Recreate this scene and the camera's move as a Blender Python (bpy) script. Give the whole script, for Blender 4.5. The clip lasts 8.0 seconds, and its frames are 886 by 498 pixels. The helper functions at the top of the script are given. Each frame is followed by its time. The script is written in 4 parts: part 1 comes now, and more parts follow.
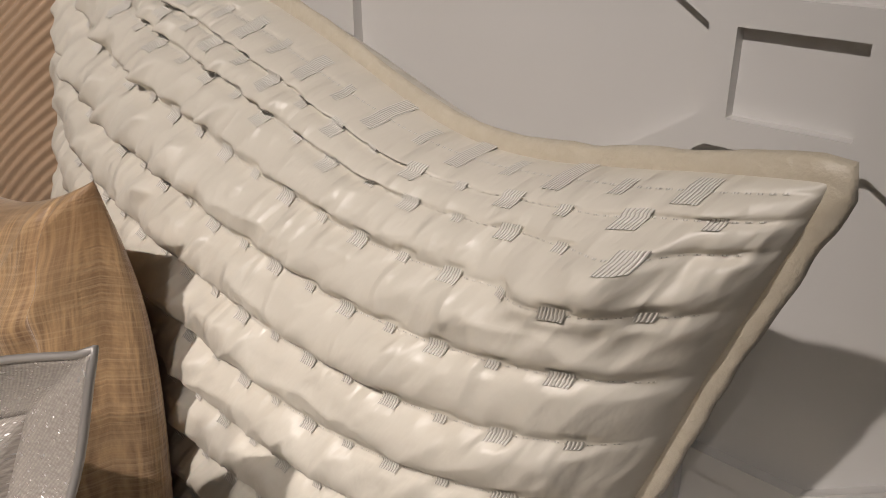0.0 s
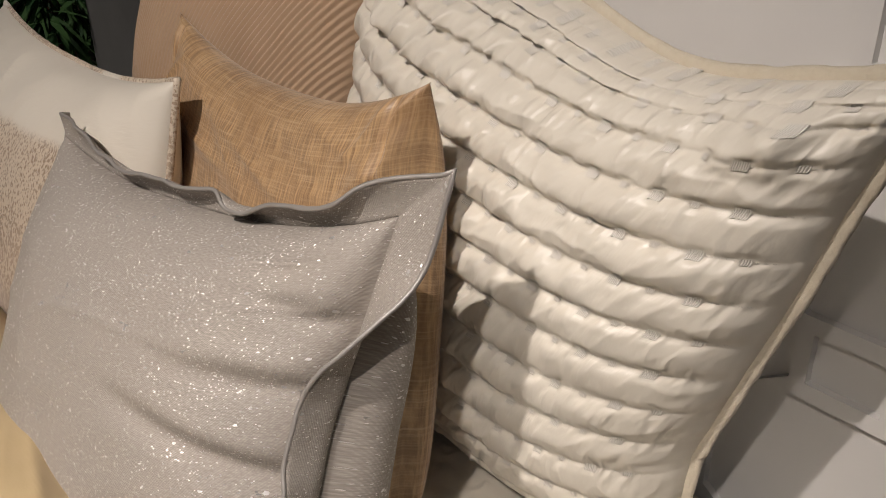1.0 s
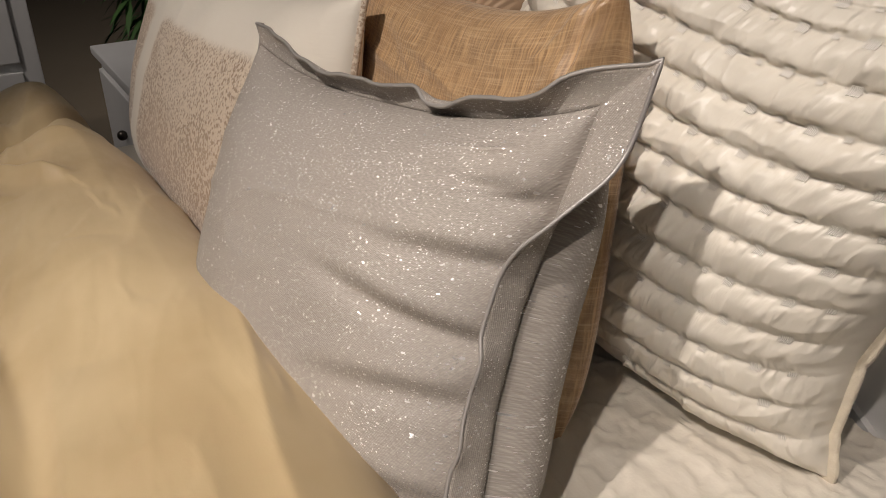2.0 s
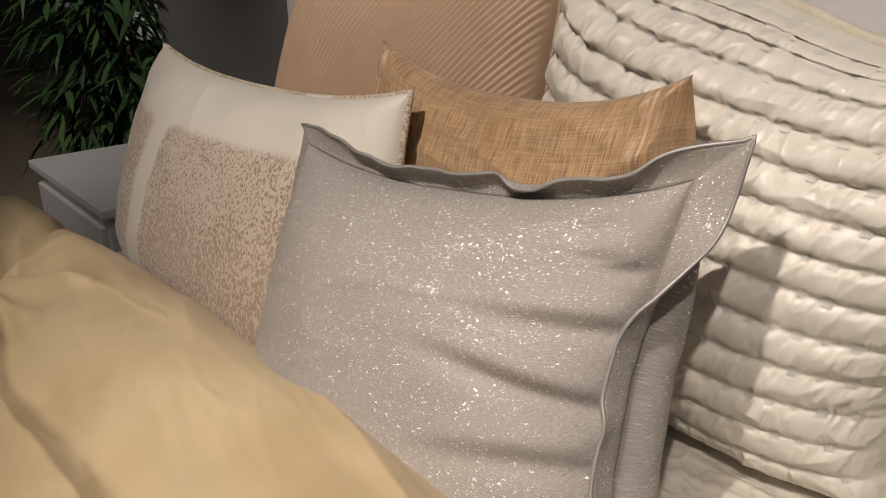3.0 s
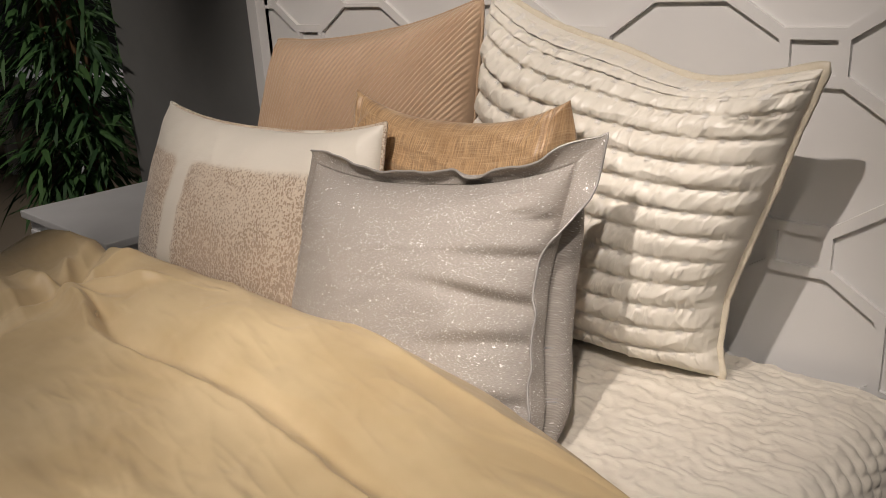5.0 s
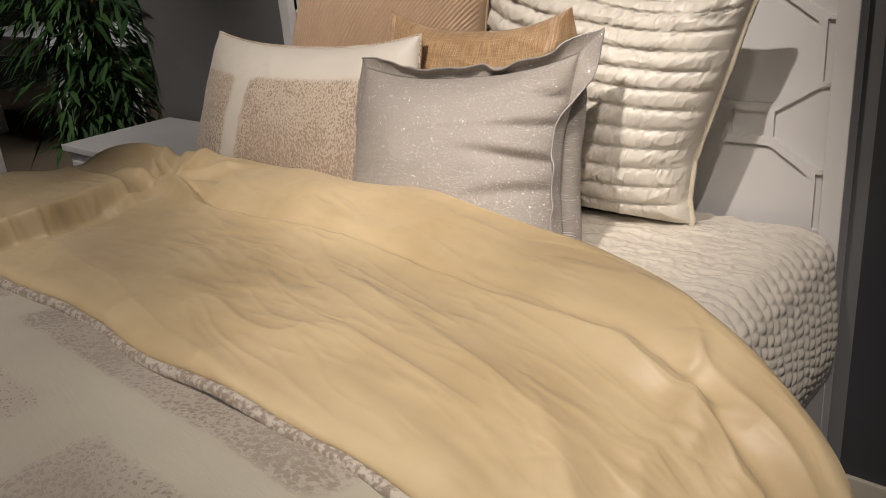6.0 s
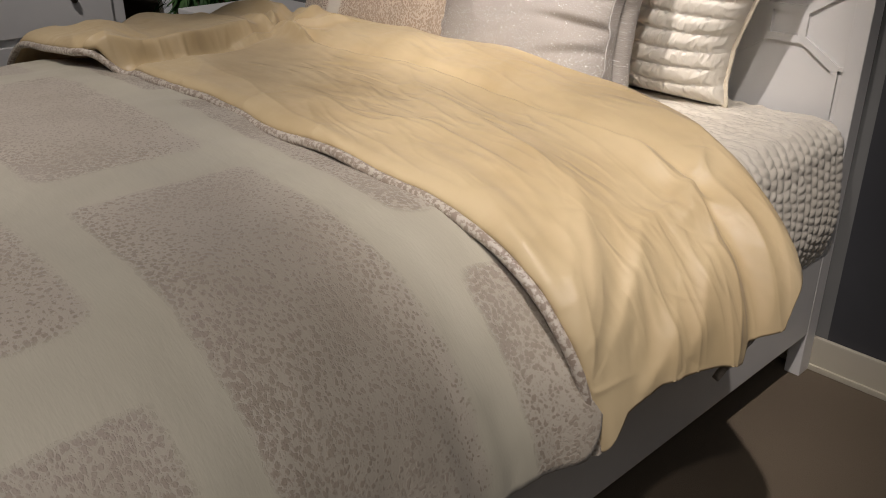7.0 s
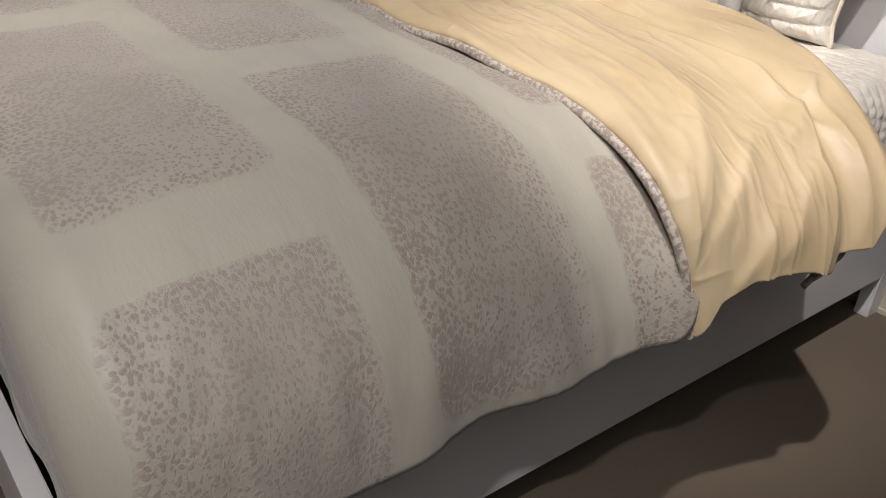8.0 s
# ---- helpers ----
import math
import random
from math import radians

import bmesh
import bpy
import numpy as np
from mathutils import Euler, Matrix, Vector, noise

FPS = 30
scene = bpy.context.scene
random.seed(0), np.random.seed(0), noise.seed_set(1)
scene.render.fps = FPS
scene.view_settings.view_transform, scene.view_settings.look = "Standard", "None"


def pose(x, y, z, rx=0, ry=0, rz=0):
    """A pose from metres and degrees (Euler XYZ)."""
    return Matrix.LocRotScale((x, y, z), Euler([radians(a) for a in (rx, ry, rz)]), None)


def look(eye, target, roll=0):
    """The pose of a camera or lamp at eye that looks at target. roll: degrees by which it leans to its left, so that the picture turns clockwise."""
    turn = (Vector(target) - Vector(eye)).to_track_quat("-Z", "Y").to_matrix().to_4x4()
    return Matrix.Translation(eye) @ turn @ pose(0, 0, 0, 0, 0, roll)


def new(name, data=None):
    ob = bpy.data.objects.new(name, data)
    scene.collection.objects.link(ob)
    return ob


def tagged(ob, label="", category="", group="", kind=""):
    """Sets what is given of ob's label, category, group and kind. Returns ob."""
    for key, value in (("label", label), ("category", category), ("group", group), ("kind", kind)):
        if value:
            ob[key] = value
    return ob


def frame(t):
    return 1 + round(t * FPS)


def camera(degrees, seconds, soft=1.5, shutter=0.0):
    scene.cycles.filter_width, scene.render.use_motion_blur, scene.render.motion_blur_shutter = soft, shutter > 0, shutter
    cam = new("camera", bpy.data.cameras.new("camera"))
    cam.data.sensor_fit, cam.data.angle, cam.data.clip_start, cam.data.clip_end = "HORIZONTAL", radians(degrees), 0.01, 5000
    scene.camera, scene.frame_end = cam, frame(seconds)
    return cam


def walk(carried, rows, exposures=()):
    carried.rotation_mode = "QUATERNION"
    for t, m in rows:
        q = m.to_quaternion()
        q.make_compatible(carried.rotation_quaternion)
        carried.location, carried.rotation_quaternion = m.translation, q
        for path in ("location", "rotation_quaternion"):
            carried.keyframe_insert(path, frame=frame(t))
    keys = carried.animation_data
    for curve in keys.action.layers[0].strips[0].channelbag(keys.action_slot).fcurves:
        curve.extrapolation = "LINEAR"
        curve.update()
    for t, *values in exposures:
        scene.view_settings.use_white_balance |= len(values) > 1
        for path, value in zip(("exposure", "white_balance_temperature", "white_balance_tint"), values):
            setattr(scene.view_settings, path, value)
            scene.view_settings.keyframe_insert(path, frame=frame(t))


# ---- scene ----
cam = camera(55.1, 8.0, 0.9)
PATH = [
    (0, (0.762, -0.503, 1.42), (-0.475, 0.821, 0.572), -0.4),
    (0.5, (0.811, -0.608, 1.433), (-0.482, 0.648, 0.566), -0.1),
    (1, (0.892, -0.733, 1.438), (-0.548, 0.359, 0.58), -0.5),
    (1.5, (0.912, -0.81, 1.413), (-0.605, 0.14, 0.521), -0.1),
    (2, (0.905, -0.85, 1.401), (-0.624, 0.048, 0.475), -0.9),
    (2.2, (0.887, -0.888, 1.414), (-0.635, 0.039, 0.505), -1.6),
    (3.3, (0.82, -1.055, 1.401), (-0.615, 0.162, 0.723), -1.6),
    (3.5, (0.819, -1.045, 1.421), (-0.599, 0.172, 0.708), -3.2),
    (4, (0.847, -1.073, 1.445), (-0.524, 0.219, 0.775), -3.6),
    (4.2, (0.89, -1.121, 1.455), (-0.476, 0.198, 0.827), -3.3),
    (5.3, (1.196, -1.565, 1.477), (-0.134, -0.22, 0.829), -4.1),
    (5.5, (1.22, -1.661, 1.459), (-0.082, -0.298, 0.791), -5.0),
    (5.8, (1.278, -1.761, 1.487), (0.004, -0.41, 0.745), -5.5),
    (6, (1.32, -1.842, 1.455), (0.054, -0.477, 0.724), -5.0),
    (6.5, (1.518, -2.02, 1.428), (0.217, -0.716, 0.648), -2.7),
    (6.7, (1.565, -2.082, 1.426), (0.253, -0.812, 0.611), -1.5),
    (6.9, (1.597, -2.143, 1.396), (0.277, -0.897, 0.557), -0.6),
    (7, (1.603, -2.17, 1.378), (0.28, -0.938, 0.523), -0.3),
    (7.3, (1.619, -2.273, 1.35), (0.309, -1.075, 0.429), 1.4),
    (7.5, (1.626, -2.315, 1.344), (0.325, -1.135, 0.387), 1.7),
    (7.7, (1.637, -2.343, 1.348), (0.328, -1.183, 0.377), 2.1),
    (7.9, (1.638, -2.385, 1.354), (0.313, -1.241, 0.387), 2.9),
    (8, (1.657, -2.375, 1.348), (0.304, -1.27, 0.373), 3.4),
]
EXPOSURES = [(0.0, -0.5, 6250, 10), (1.0, -0.42, 6350, 10), (3.0, -0.38, 6400, 10), (5.5, -0.14, 6350, 10), (7.0, 0.08, 6150, 10), (7.4, 0.38, 5900, 10), (8.0, 0.47, 5800, 10)]
walk(cam, [(t, look(eye, target, roll)) for t, eye, target, roll in PATH], EXPOSURES)

# ---- world, lamps, exposure ----
world = bpy.data.worlds.new("store_air")
world.use_nodes = True
scene.world = world
world.node_tree.nodes["Background"].inputs[0].default_value = (1.0, 0.95, 0.90, 1)
world.node_tree.nodes["Background"].inputs[1].default_value = 0.03


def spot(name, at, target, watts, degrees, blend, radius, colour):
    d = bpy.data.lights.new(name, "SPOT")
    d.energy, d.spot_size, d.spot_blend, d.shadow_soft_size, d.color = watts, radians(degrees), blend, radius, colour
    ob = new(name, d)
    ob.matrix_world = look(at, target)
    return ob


# Area light for added fill; the shop has no known panel there.
def area_fill(name, at, size, watts, colour):
    d = bpy.data.lights.new(name, "AREA")
    d.shape, d.size, d.size_y, d.energy, d.color = "RECTANGLE", size[0], size[1], watts, colour
    ob = new(name, d)
    ob.location = at
    return ob


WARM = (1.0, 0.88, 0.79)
# Ceiling spots out of view; cast shadows give the places of the first two.
spot("unseen_spot_lamp", (0.66, -1.95, 3.10), (-0.13, -0.06, 1.14), 290, 46, 0.8, 0.025, WARM)
spot("unseen_spot_lamp", (1.45, -1.95, 3.10), (0.66, -0.82, 0.86), 290, 37, 1.0, 0.03, WARM)
# Placed by the bright area at the left of the bed's foot.
spot("unseen_spot_lamp", (-0.65, -2.10, 3.10), (-0.40, -1.80, 0.88), 140, 58, 1.0, 0.04, WARM)
# Added fill for the dark foot corner and rail, no known fitting.
spot("unseen_spot_lamp", (2.0, -3.3, 3.10), (0.70, -2.15, 0.60), 150, 50, 1.0, 0.04, WARM)
# Added fill for the rail and the right flank of the bed.
area_fill("added_area_fill", (3.2, -3.4, 3.32), (3.0, 3.0), 33, (1.0, 0.94, 0.89))
# Added fill that lifts the chest, nightstand and plant, no known fitting.
spot("unseen_spot_lamp", (-1.15, -1.7, 3.10), (-2.2, -0.55, 0.95), 140, 52, 1.0, 0.04, WARM)
# Added fill behind the partition for plant and far table.
area_fill("added_area_fill", (-3.0, 1.6, 3.32), (2.0, 2.0), 80, (1.0, 0.95, 0.90))

# ---- materials ----


class Nodes:
    """A short way to write a node material."""

    def __init__(self, name, base=(0.5, 0.5, 0.5), rough=0.5, metal=0.0, sheen=0.0, spec=0.5):
        self.mat = bpy.data.materials.new(name)
        self.mat.use_nodes = True
        self.t = self.mat.node_tree
        self.p = self.t.nodes["Principled BSDF"]
        self.put("Base Color", (*base, 1)), self.put("Roughness", rough), self.put("Metallic", metal)
        self.put("Sheen Weight", sheen), self.put("Specular IOR Level", spec)
        self.coord = self.t.nodes.new("ShaderNodeTexCoord")

    def put(self, slot, value):
        if hasattr(value, "is_output"):
            self.t.links.new(value, self.p.inputs[slot])
        else:
            self.p.inputs[slot].default_value = value

    def node(self, kind, out=0, **slots):
        n = self.t.nodes.new(kind)
        for key, value in slots.items():
            if key.startswith("i"):
                s = n.inputs[int(key[1:])]
                if hasattr(value, "is_output"):
                    self.t.links.new(value, s)
                else:
                    s.default_value = value
            else:
                setattr(n, key, value)
        return n.outputs[out]

    def uv(self, sx=1, sy=1, sz=1, turn=0.0):
        return self.mapped(self.coord.outputs["UV"], sx, sy, sz, turn)

    def obj(self, sx=1, sy=1, sz=1, turn=0.0):
        return self.mapped(self.coord.outputs["Object"], sx, sy, sz, turn)

    def mapped(self, v, sx, sy, sz, turn):
        n = self.t.nodes.new("ShaderNodeMapping")
        self.t.links.new(v, n.inputs[0])
        n.inputs["Scale"].default_value = (sx, sy, sz)
        n.inputs["Rotation"].default_value = (0, 0, radians(turn))
        return n.outputs[0]

    def noise(self, v, scale, detail=3, rough=0.55, out=0):
        n = self.t.nodes.new("ShaderNodeTexNoise")
        self.t.links.new(v, n.inputs["Vector"])
        n.inputs["Scale"].default_value, n.inputs["Detail"].default_value, n.inputs["Roughness"].default_value = scale, detail, rough
        return n.outputs[out]

    def cells(self, v, scale, feature="F1", out="Distance", jitter=1.0):
        n = self.t.nodes.new("ShaderNodeTexVoronoi")
        n.feature = feature
        self.t.links.new(v, n.inputs["Vector"])
        n.inputs["Scale"].default_value = scale
        n.inputs["Randomness"].default_value = jitter
        return n.outputs[out]

    def wave(self, v, scale, distort=0.0, axis="X"):
        n = self.t.nodes.new("ShaderNodeTexWave")
        n.bands_direction = axis
        self.t.links.new(v, n.inputs["Vector"])
        n.inputs["Scale"].default_value, n.inputs["Distortion"].default_value = scale, distort
        return n.outputs["Fac"]

    def math(self, op, a, b=0.0, c=0.0):
        return self.node("ShaderNodeMath", operation=op, i0=a, i1=b, i2=c)

    def step(self, v, lo, hi, to_lo=0.0, to_hi=1.0):
        n = self.t.nodes.new("ShaderNodeMapRange")
        n.interpolation_type = "SMOOTHSTEP"
        self.t.links.new(v, n.inputs[0])
        for i, x in enumerate((lo, hi, to_lo, to_hi)):
            n.inputs[1 + i].default_value = x
        return n.outputs[0]

    def mix(self, fac, a, b):
        n = self.t.nodes.new("ShaderNodeMix")
        n.data_type = "RGBA"
        for s, x in ((n.inputs[0], fac), (n.inputs[6], a), (n.inputs[7], b)):
            if hasattr(x, "is_output"):
                self.t.links.new(x, s)
            elif isinstance(x, tuple):
                s.default_value = (*x, 1)
            else:
                s.default_value = x
        return n.outputs[2]

    def bump(self, height, strength, dist, before=None):
        n = self.t.nodes.new("ShaderNodeBump")
        n.inputs["Strength"].default_value, n.inputs["Distance"].default_value = strength, dist
        self.t.links.new(height, n.inputs["Height"])
        if before is not None:
            self.t.links.new(before, n.inputs["Normal"])
        self.t.links.new(n.outputs[0], self.p.inputs["Normal"])
        return n.outputs[0]


def paint(name, colour, rough=0.42, grain=0.05, bump=0.08):
    m = Nodes(name, colour, rough)
    n1 = m.noise(m.obj(), 3.0, 4)
    n2 = m.noise(m.obj(), 160.0, 2)
    dark = tuple(c * (1 - 2.2 * grain) for c in colour)
    m.put("Base Color", m.mix(m.step(n1, 0.35, 0.7), colour, dark))
    m.put("Roughness", m.step(n1, 0.3, 0.7, rough - 0.06, rough + 0.08))
    m.bump(n2, bump, 0.002)
    return m.mat


def satin_quilt():
    m = Nodes("cream_satin", (0.70, 0.65, 0.56), 0.36, spec=0.5)
    n1 = m.noise(m.uv(), 5.0, 3)
    m.put("Base Color", m.mix(n1, (0.74, 0.70, 0.615), (0.66, 0.61, 0.52)))
    n2 = m.noise(m.uv(60, 240), 1.0, 3)
    m.put("Roughness", m.step(n2, 0.3, 0.7, 0.36, 0.46))
    last = m.bump(m.noise(m.uv(85, 30), 1.0, 3, 0.5), 0.40, 0.004)
    # thin creases at two sizes, in patches
    for sx, sy, thin, deep in ((22, 8, 0.13, 0.008), (48, 15, 0.14, 0.005)):
        n = m.noise(m.uv(sx, sy), 1.0, 2, 0.4)
        line = m.step(m.math("ABSOLUTE", m.math("SUBTRACT", n, 0.5)), 0.0, thin, 1.0, 0.0)
        where = m.step(m.noise(m.uv(sx * 0.4, sx * 0.4), 1.0, 1), 0.40, 0.60)
        last = m.bump(m.math("MULTIPLY", line, where), 0.32, deep, last)
    return m.mat


def satin_piping():
    m = Nodes("gold_cream_piping_satin", (0.58, 0.49, 0.34), 0.40, sheen=0.2)
    n = m.noise(m.obj(), 120.0, 4)
    m.put("Base Color", m.mix(n, (0.65, 0.59, 0.48), (0.54, 0.47, 0.35)))
    m.bump(n, 0.5, 0.004)
    return m.mat


def thread():
    m = Nodes("silver_thread", (0.50, 0.44, 0.34), 0.45)
    w = m.wave(m.uv(), 210.0, 3.0, "X")
    m.put("Base Color", m.mix(m.step(w, 0.05, 0.35), (0.42, 0.385, 0.33), (0.78, 0.75, 0.69)))
    m.bump(w, 0.5, 0.0008)
    return m.mat


def slub_silk():
    m = Nodes("golden_brown_slub_silk", (0.42, 0.25, 0.10), 0.42, sheen=0.3)
    warp = m.noise(m.uv(420, 22), 1.0, 4, 0.6)
    weft = m.noise(m.uv(18, 420), 1.0, 4, 0.6)
    big = m.noise(m.uv(), 7.0, 3)
    c = m.mix(m.step(warp, 0.35, 0.68), (0.26, 0.155, 0.078), (0.55, 0.360, 0.185))
    c = m.mix(m.step(weft, 0.44, 0.72, 0.0, 0.55), c, (0.62, 0.450, 0.270))
    c = m.mix(m.step(big, 0.45, 0.7, 0.0, 0.5), c, (0.30, 0.165, 0.070))
    m.put("Base Color", c)
    m.put("Roughness", m.step(weft, 0.3, 0.7, 0.46, 0.30))
    a = m.bump(m.wave(m.uv(turn=35), 190.0, 1.2, "X"), 0.12, 0.0008)
    b = m.bump(weft, 0.45, 0.0012, a)
    m.bump(warp, 0.35, 0.0010, b)
    return m.mat


def silver_linen():
    m = Nodes("silver_grey_linen_with_metal_thread", (0.42, 0.40, 0.39), 0.66, sheen=0.08, spec=0.3)
    zig = m.wave(m.uv(turn=28), 165.0, 1.5, "X")
    n1 = m.noise(m.uv(260, 700), 1.0, 3)
    n2 = m.noise(m.uv(), 9.0, 3)
    c = m.mix(m.step(n1, 0.32, 0.70), (0.270, 0.242, 0.212), (0.425, 0.386, 0.342))
    c = m.mix(m.step(n2, 0.45, 0.7, 0.0, 0.3), c, (0.36, 0.315, 0.27))
    c = m.mix(m.step(zig, 0.3, 0.7, 0.0, 0.42), c, (0.24, 0.22, 0.205))
    cell = m.cells(m.uv(760, 1250), 1.0, "F1", "Color")
    sep = m.node("ShaderNodeSeparateColor", i0=cell)
    patch = m.noise(m.uv(), 30.0, 2, 0.5)
    limit = m.step(patch, 0.30, 0.70, 0.985, 0.945)
    fine = m.math("GREATER_THAN", sep, limit)
    coarse = m.cells(m.uv(330, 520), 1.0, "F1", "Color")
    large = m.math("GREATER_THAN", m.node("ShaderNodeSeparateColor", i0=coarse), m.step(patch, 0.30, 0.70, 0.996, 0.984))
    glint = m.math("MAXIMUM", fine, large)
    m.put("Base Color", m.mix(glint, c, (0.80, 0.78, 0.77)))
    m.put("Metallic", m.math("MULTIPLY", glint, 0.75))
    m.put("Roughness", m.math("SUBTRACT", 0.66, m.math("MULTIPLY", glint, 0.32)))
    a = m.bump(zig, 0.16, 0.0008)
    b = m.bump(n1, 0.35, 0.0010, a)
    tilt = m.node("ShaderNodeVectorMath", operation="SUBTRACT", i0=cell, i1=(0.5, 0.5, 0.5))
    tilt = m.node("ShaderNodeVectorMath", operation="SCALE", i0=tilt, i3=m.math("MULTIPLY", glint, 0.75))
    n = m.node("ShaderNodeVectorMath", operation="NORMALIZE", i0=m.node("ShaderNodeVectorMath", operation="ADD", i0=b, i1=tilt))
    m.put("Normal", n)
    return m.mat


def tan_rib():
    m = Nodes("tan_ribbed_cotton", (0.45, 0.31, 0.20), 0.6, sheen=0.3)
    n1 = m.noise(m.uv(), 12.0, 3)
    m.put("Base Color", m.mix(n1, (0.50, 0.355, 0.235), (0.40, 0.27, 0.165)))
    m.bump(m.noise(m.uv(), 500.0, 2), 0.3, 0.001)
    return m.mat


def flecked(name, plain, ground, fleck, fleck_two, width, gap, tall, rise, shift, corner, scale, stretch=(1.0, 0.7), more=0.0, ground_rough=0.5, even=0.5):
    """Plain satin with staggered blocks of torn flecks; the blocks lie on UV in metres."""
    m = Nodes(name, plain, ground_rough, sheen=0.25)
    wob = m.noise(m.uv(), 22.0, 3, out=1)
    base = m.node("ShaderNodeMix", out=1, data_type="VECTOR", i0=0.018, i4=m.coord.outputs["UV"], i5=wob)
    sep = m.t.nodes.new("ShaderNodeSeparateXYZ")
    m.t.links.new(base, sep.inputs[0])
    v = m.math("DIVIDE", m.math("SUBTRACT", sep.outputs[1], corner[1]), tall + rise)
    row = m.math("FLOOR", v)
    fv = m.math("MULTIPLY", m.math("SUBTRACT", v, row), tall + rise)
    u = m.math("DIVIDE", m.math("SUBTRACT", m.math("SUBTRACT", sep.outputs[0], corner[0]), m.math("MULTIPLY", row, shift)), width + gap)
    fu = m.math("MULTIPLY", m.math("SUBTRACT", u, m.math("FLOOR", u)), width + gap)
    dx = m.math("SUBTRACT", m.math("ABSOLUTE", m.math("SUBTRACT", fu, width / 2)), width / 2)
    dy = m.math("SUBTRACT", m.math("ABSOLUTE", m.math("SUBTRACT", fv, tall / 2)), tall / 2)
    d = m.math("SMOOTH_MAX", dx, dy, 0.05)
    inside = m.step(d, -0.012, 0.006, 1.0, 0.0)
    core = m.step(d, -0.10, 0.0, 1.0, 0.0)
    fine = m.node("ShaderNodeMix", out=1, data_type="VECTOR", i0=0.006, i4=base, i5=m.noise(m.uv(), scale * 0.9, 2, out=1))
    f1 = m.cells(m.mapped(fine, stretch[0], stretch[1], 1, 12), scale, "F1")
    f2 = m.cells(m.mapped(fine, stretch[0], stretch[1], 1, -25), scale * 1.7, "F1")
    torn = m.noise(m.uv(), scale * 1.6, 3)
    dens = m.noise(m.uv(), 4.5, 2)
    along = m.math("SUBTRACT", 0.09, m.math("MULTIPLY", m.math("DIVIDE", fv, tall), 0.18))
    size = m.math("ADD", m.math("ADD", along, m.step(dens, 0.35, 0.65, 0.22 + more, 0.42 + more)), m.math("MULTIPLY", torn, 0.2))
    spots = m.step(m.math("SUBTRACT", f1, size), -0.10, 0.09, 1.0, 0.0)
    small = m.step(m.math("SUBTRACT", f2, m.math("MULTIPLY", size, 0.8)), -0.05, 0.05, 1.0, 0.0)
    hue = m.noise(m.uv(), 3.2, 2)
    fl = m.mix(m.step(hue, 0.42, 0.6), fleck, fleck_two)
    c = m.mix(m.math("MULTIPLY", spots, m.step(dens, 0.3, 0.7, 0.9, 0.65)), ground, fl)
    c = m.mix(m.math("MULTIPLY", small, 0.35), c, fl)
    tone = tuple(0.5 * (g + f) for g, f in zip(ground, fleck))
    c = m.mix(m.math("MULTIPLY", core, m.step(dens, 0.3, 0.7, 0.3 * even, even)), c, tone)
    big = m.noise(m.uv(), 2.3, 3)
    pl = m.mix(m.step(big, 0.35, 0.7), plain, tuple(x * 0.86 for x in plain))
    m.put("Base Color", m.mix(inside, pl, c))
    h = m.math("MULTIPLY", m.math("ADD", spots, small), inside)
    a = m.bump(h, 0.35, 0.0016)
    b = m.bump(m.noise(m.uv(60, 300), 1.0, 3), 0.25, 0.0012, a)
    m.bump(m.noise(m.uv(10, 22, turn=15), 1.0, 4, 0.6), 0.25, 0.008, b)
    m.put("Roughness", m.step(h, 0.0, 1.0, ground_rough, ground_rough + 0.12))
    return m.mat


def sateen(name, light, dark):
    m = Nodes(name, light, 0.46, sheen=0.05, spec=0.4)
    n1 = m.noise(m.uv(), 3.5, 4)
    m.put("Base Color", m.mix(m.step(n1, 0.35, 0.68), light, dark))
    m.put("Roughness", m.step(m.noise(m.uv(30, 90), 1.0, 3), 0.3, 0.7, 0.42, 0.50))
    # thin pressed creases, two directions and two sizes
    last = None
    for sx, sy, turn, thin, deep in ((2.4, 8.0, 34, 0.12, 0.009), (4.5, 15.0, 26, 0.13, 0.005), (7.0, 4.0, -30, 0.10, 0.002)):
        n = m.noise(m.uv(sx, sy, turn=turn), 1.0, 2, 0.45)
        line = m.step(m.math("ABSOLUTE", m.math("SUBTRACT", n, 0.5)), 0.0, thin, 1.0, 0.0)
        where = m.step(m.noise(m.uv(turn=turn), 3.0, 2), 0.46, 0.64)
        last = m.bump(m.math("MULTIPLY", line, where), 0.5, deep, last)
    m.bump(m.noise(m.uv(400, 400), 1.0, 2), 0.15, 0.0006, last)
    return m.mat


def coverlet_satin():
    m = Nodes("ivory_quilted_satin", (0.62, 0.58, 0.50), 0.32, sheen=0.1)
    n1 = m.noise(m.uv(), 6.0, 3)
    m.put("Base Color", m.mix(n1, (0.66, 0.62, 0.54), (0.55, 0.50, 0.42)))
    m.bump(m.noise(m.uv(90, 90), 1.0, 3), 0.25, 0.003)
    return m.mat


def flecked_cord():
    m = Nodes("flecked_cord", (0.4, 0.36, 0.30), 0.5, sheen=0.2)
    n = m.noise(m.obj(), 110.0, 3)
    m.put("Base Color", m.mix(m.step(n, 0.42, 0.58), (0.27, 0.215, 0.17), (0.50, 0.45, 0.38)))
    m.bump(n, 0.4, 0.002)
    return m.mat


def leaf_green():
    m = Nodes("dark_bamboo_leaf", (0.03, 0.07, 0.025), 0.62, spec=0.3)
    r = m.node("ShaderNodeNewGeometry", out="Random Per Island")
    m.put("Base Color", m.mix(r, (0.018, 0.055, 0.018), (0.065, 0.14, 0.04)))
    return m.mat


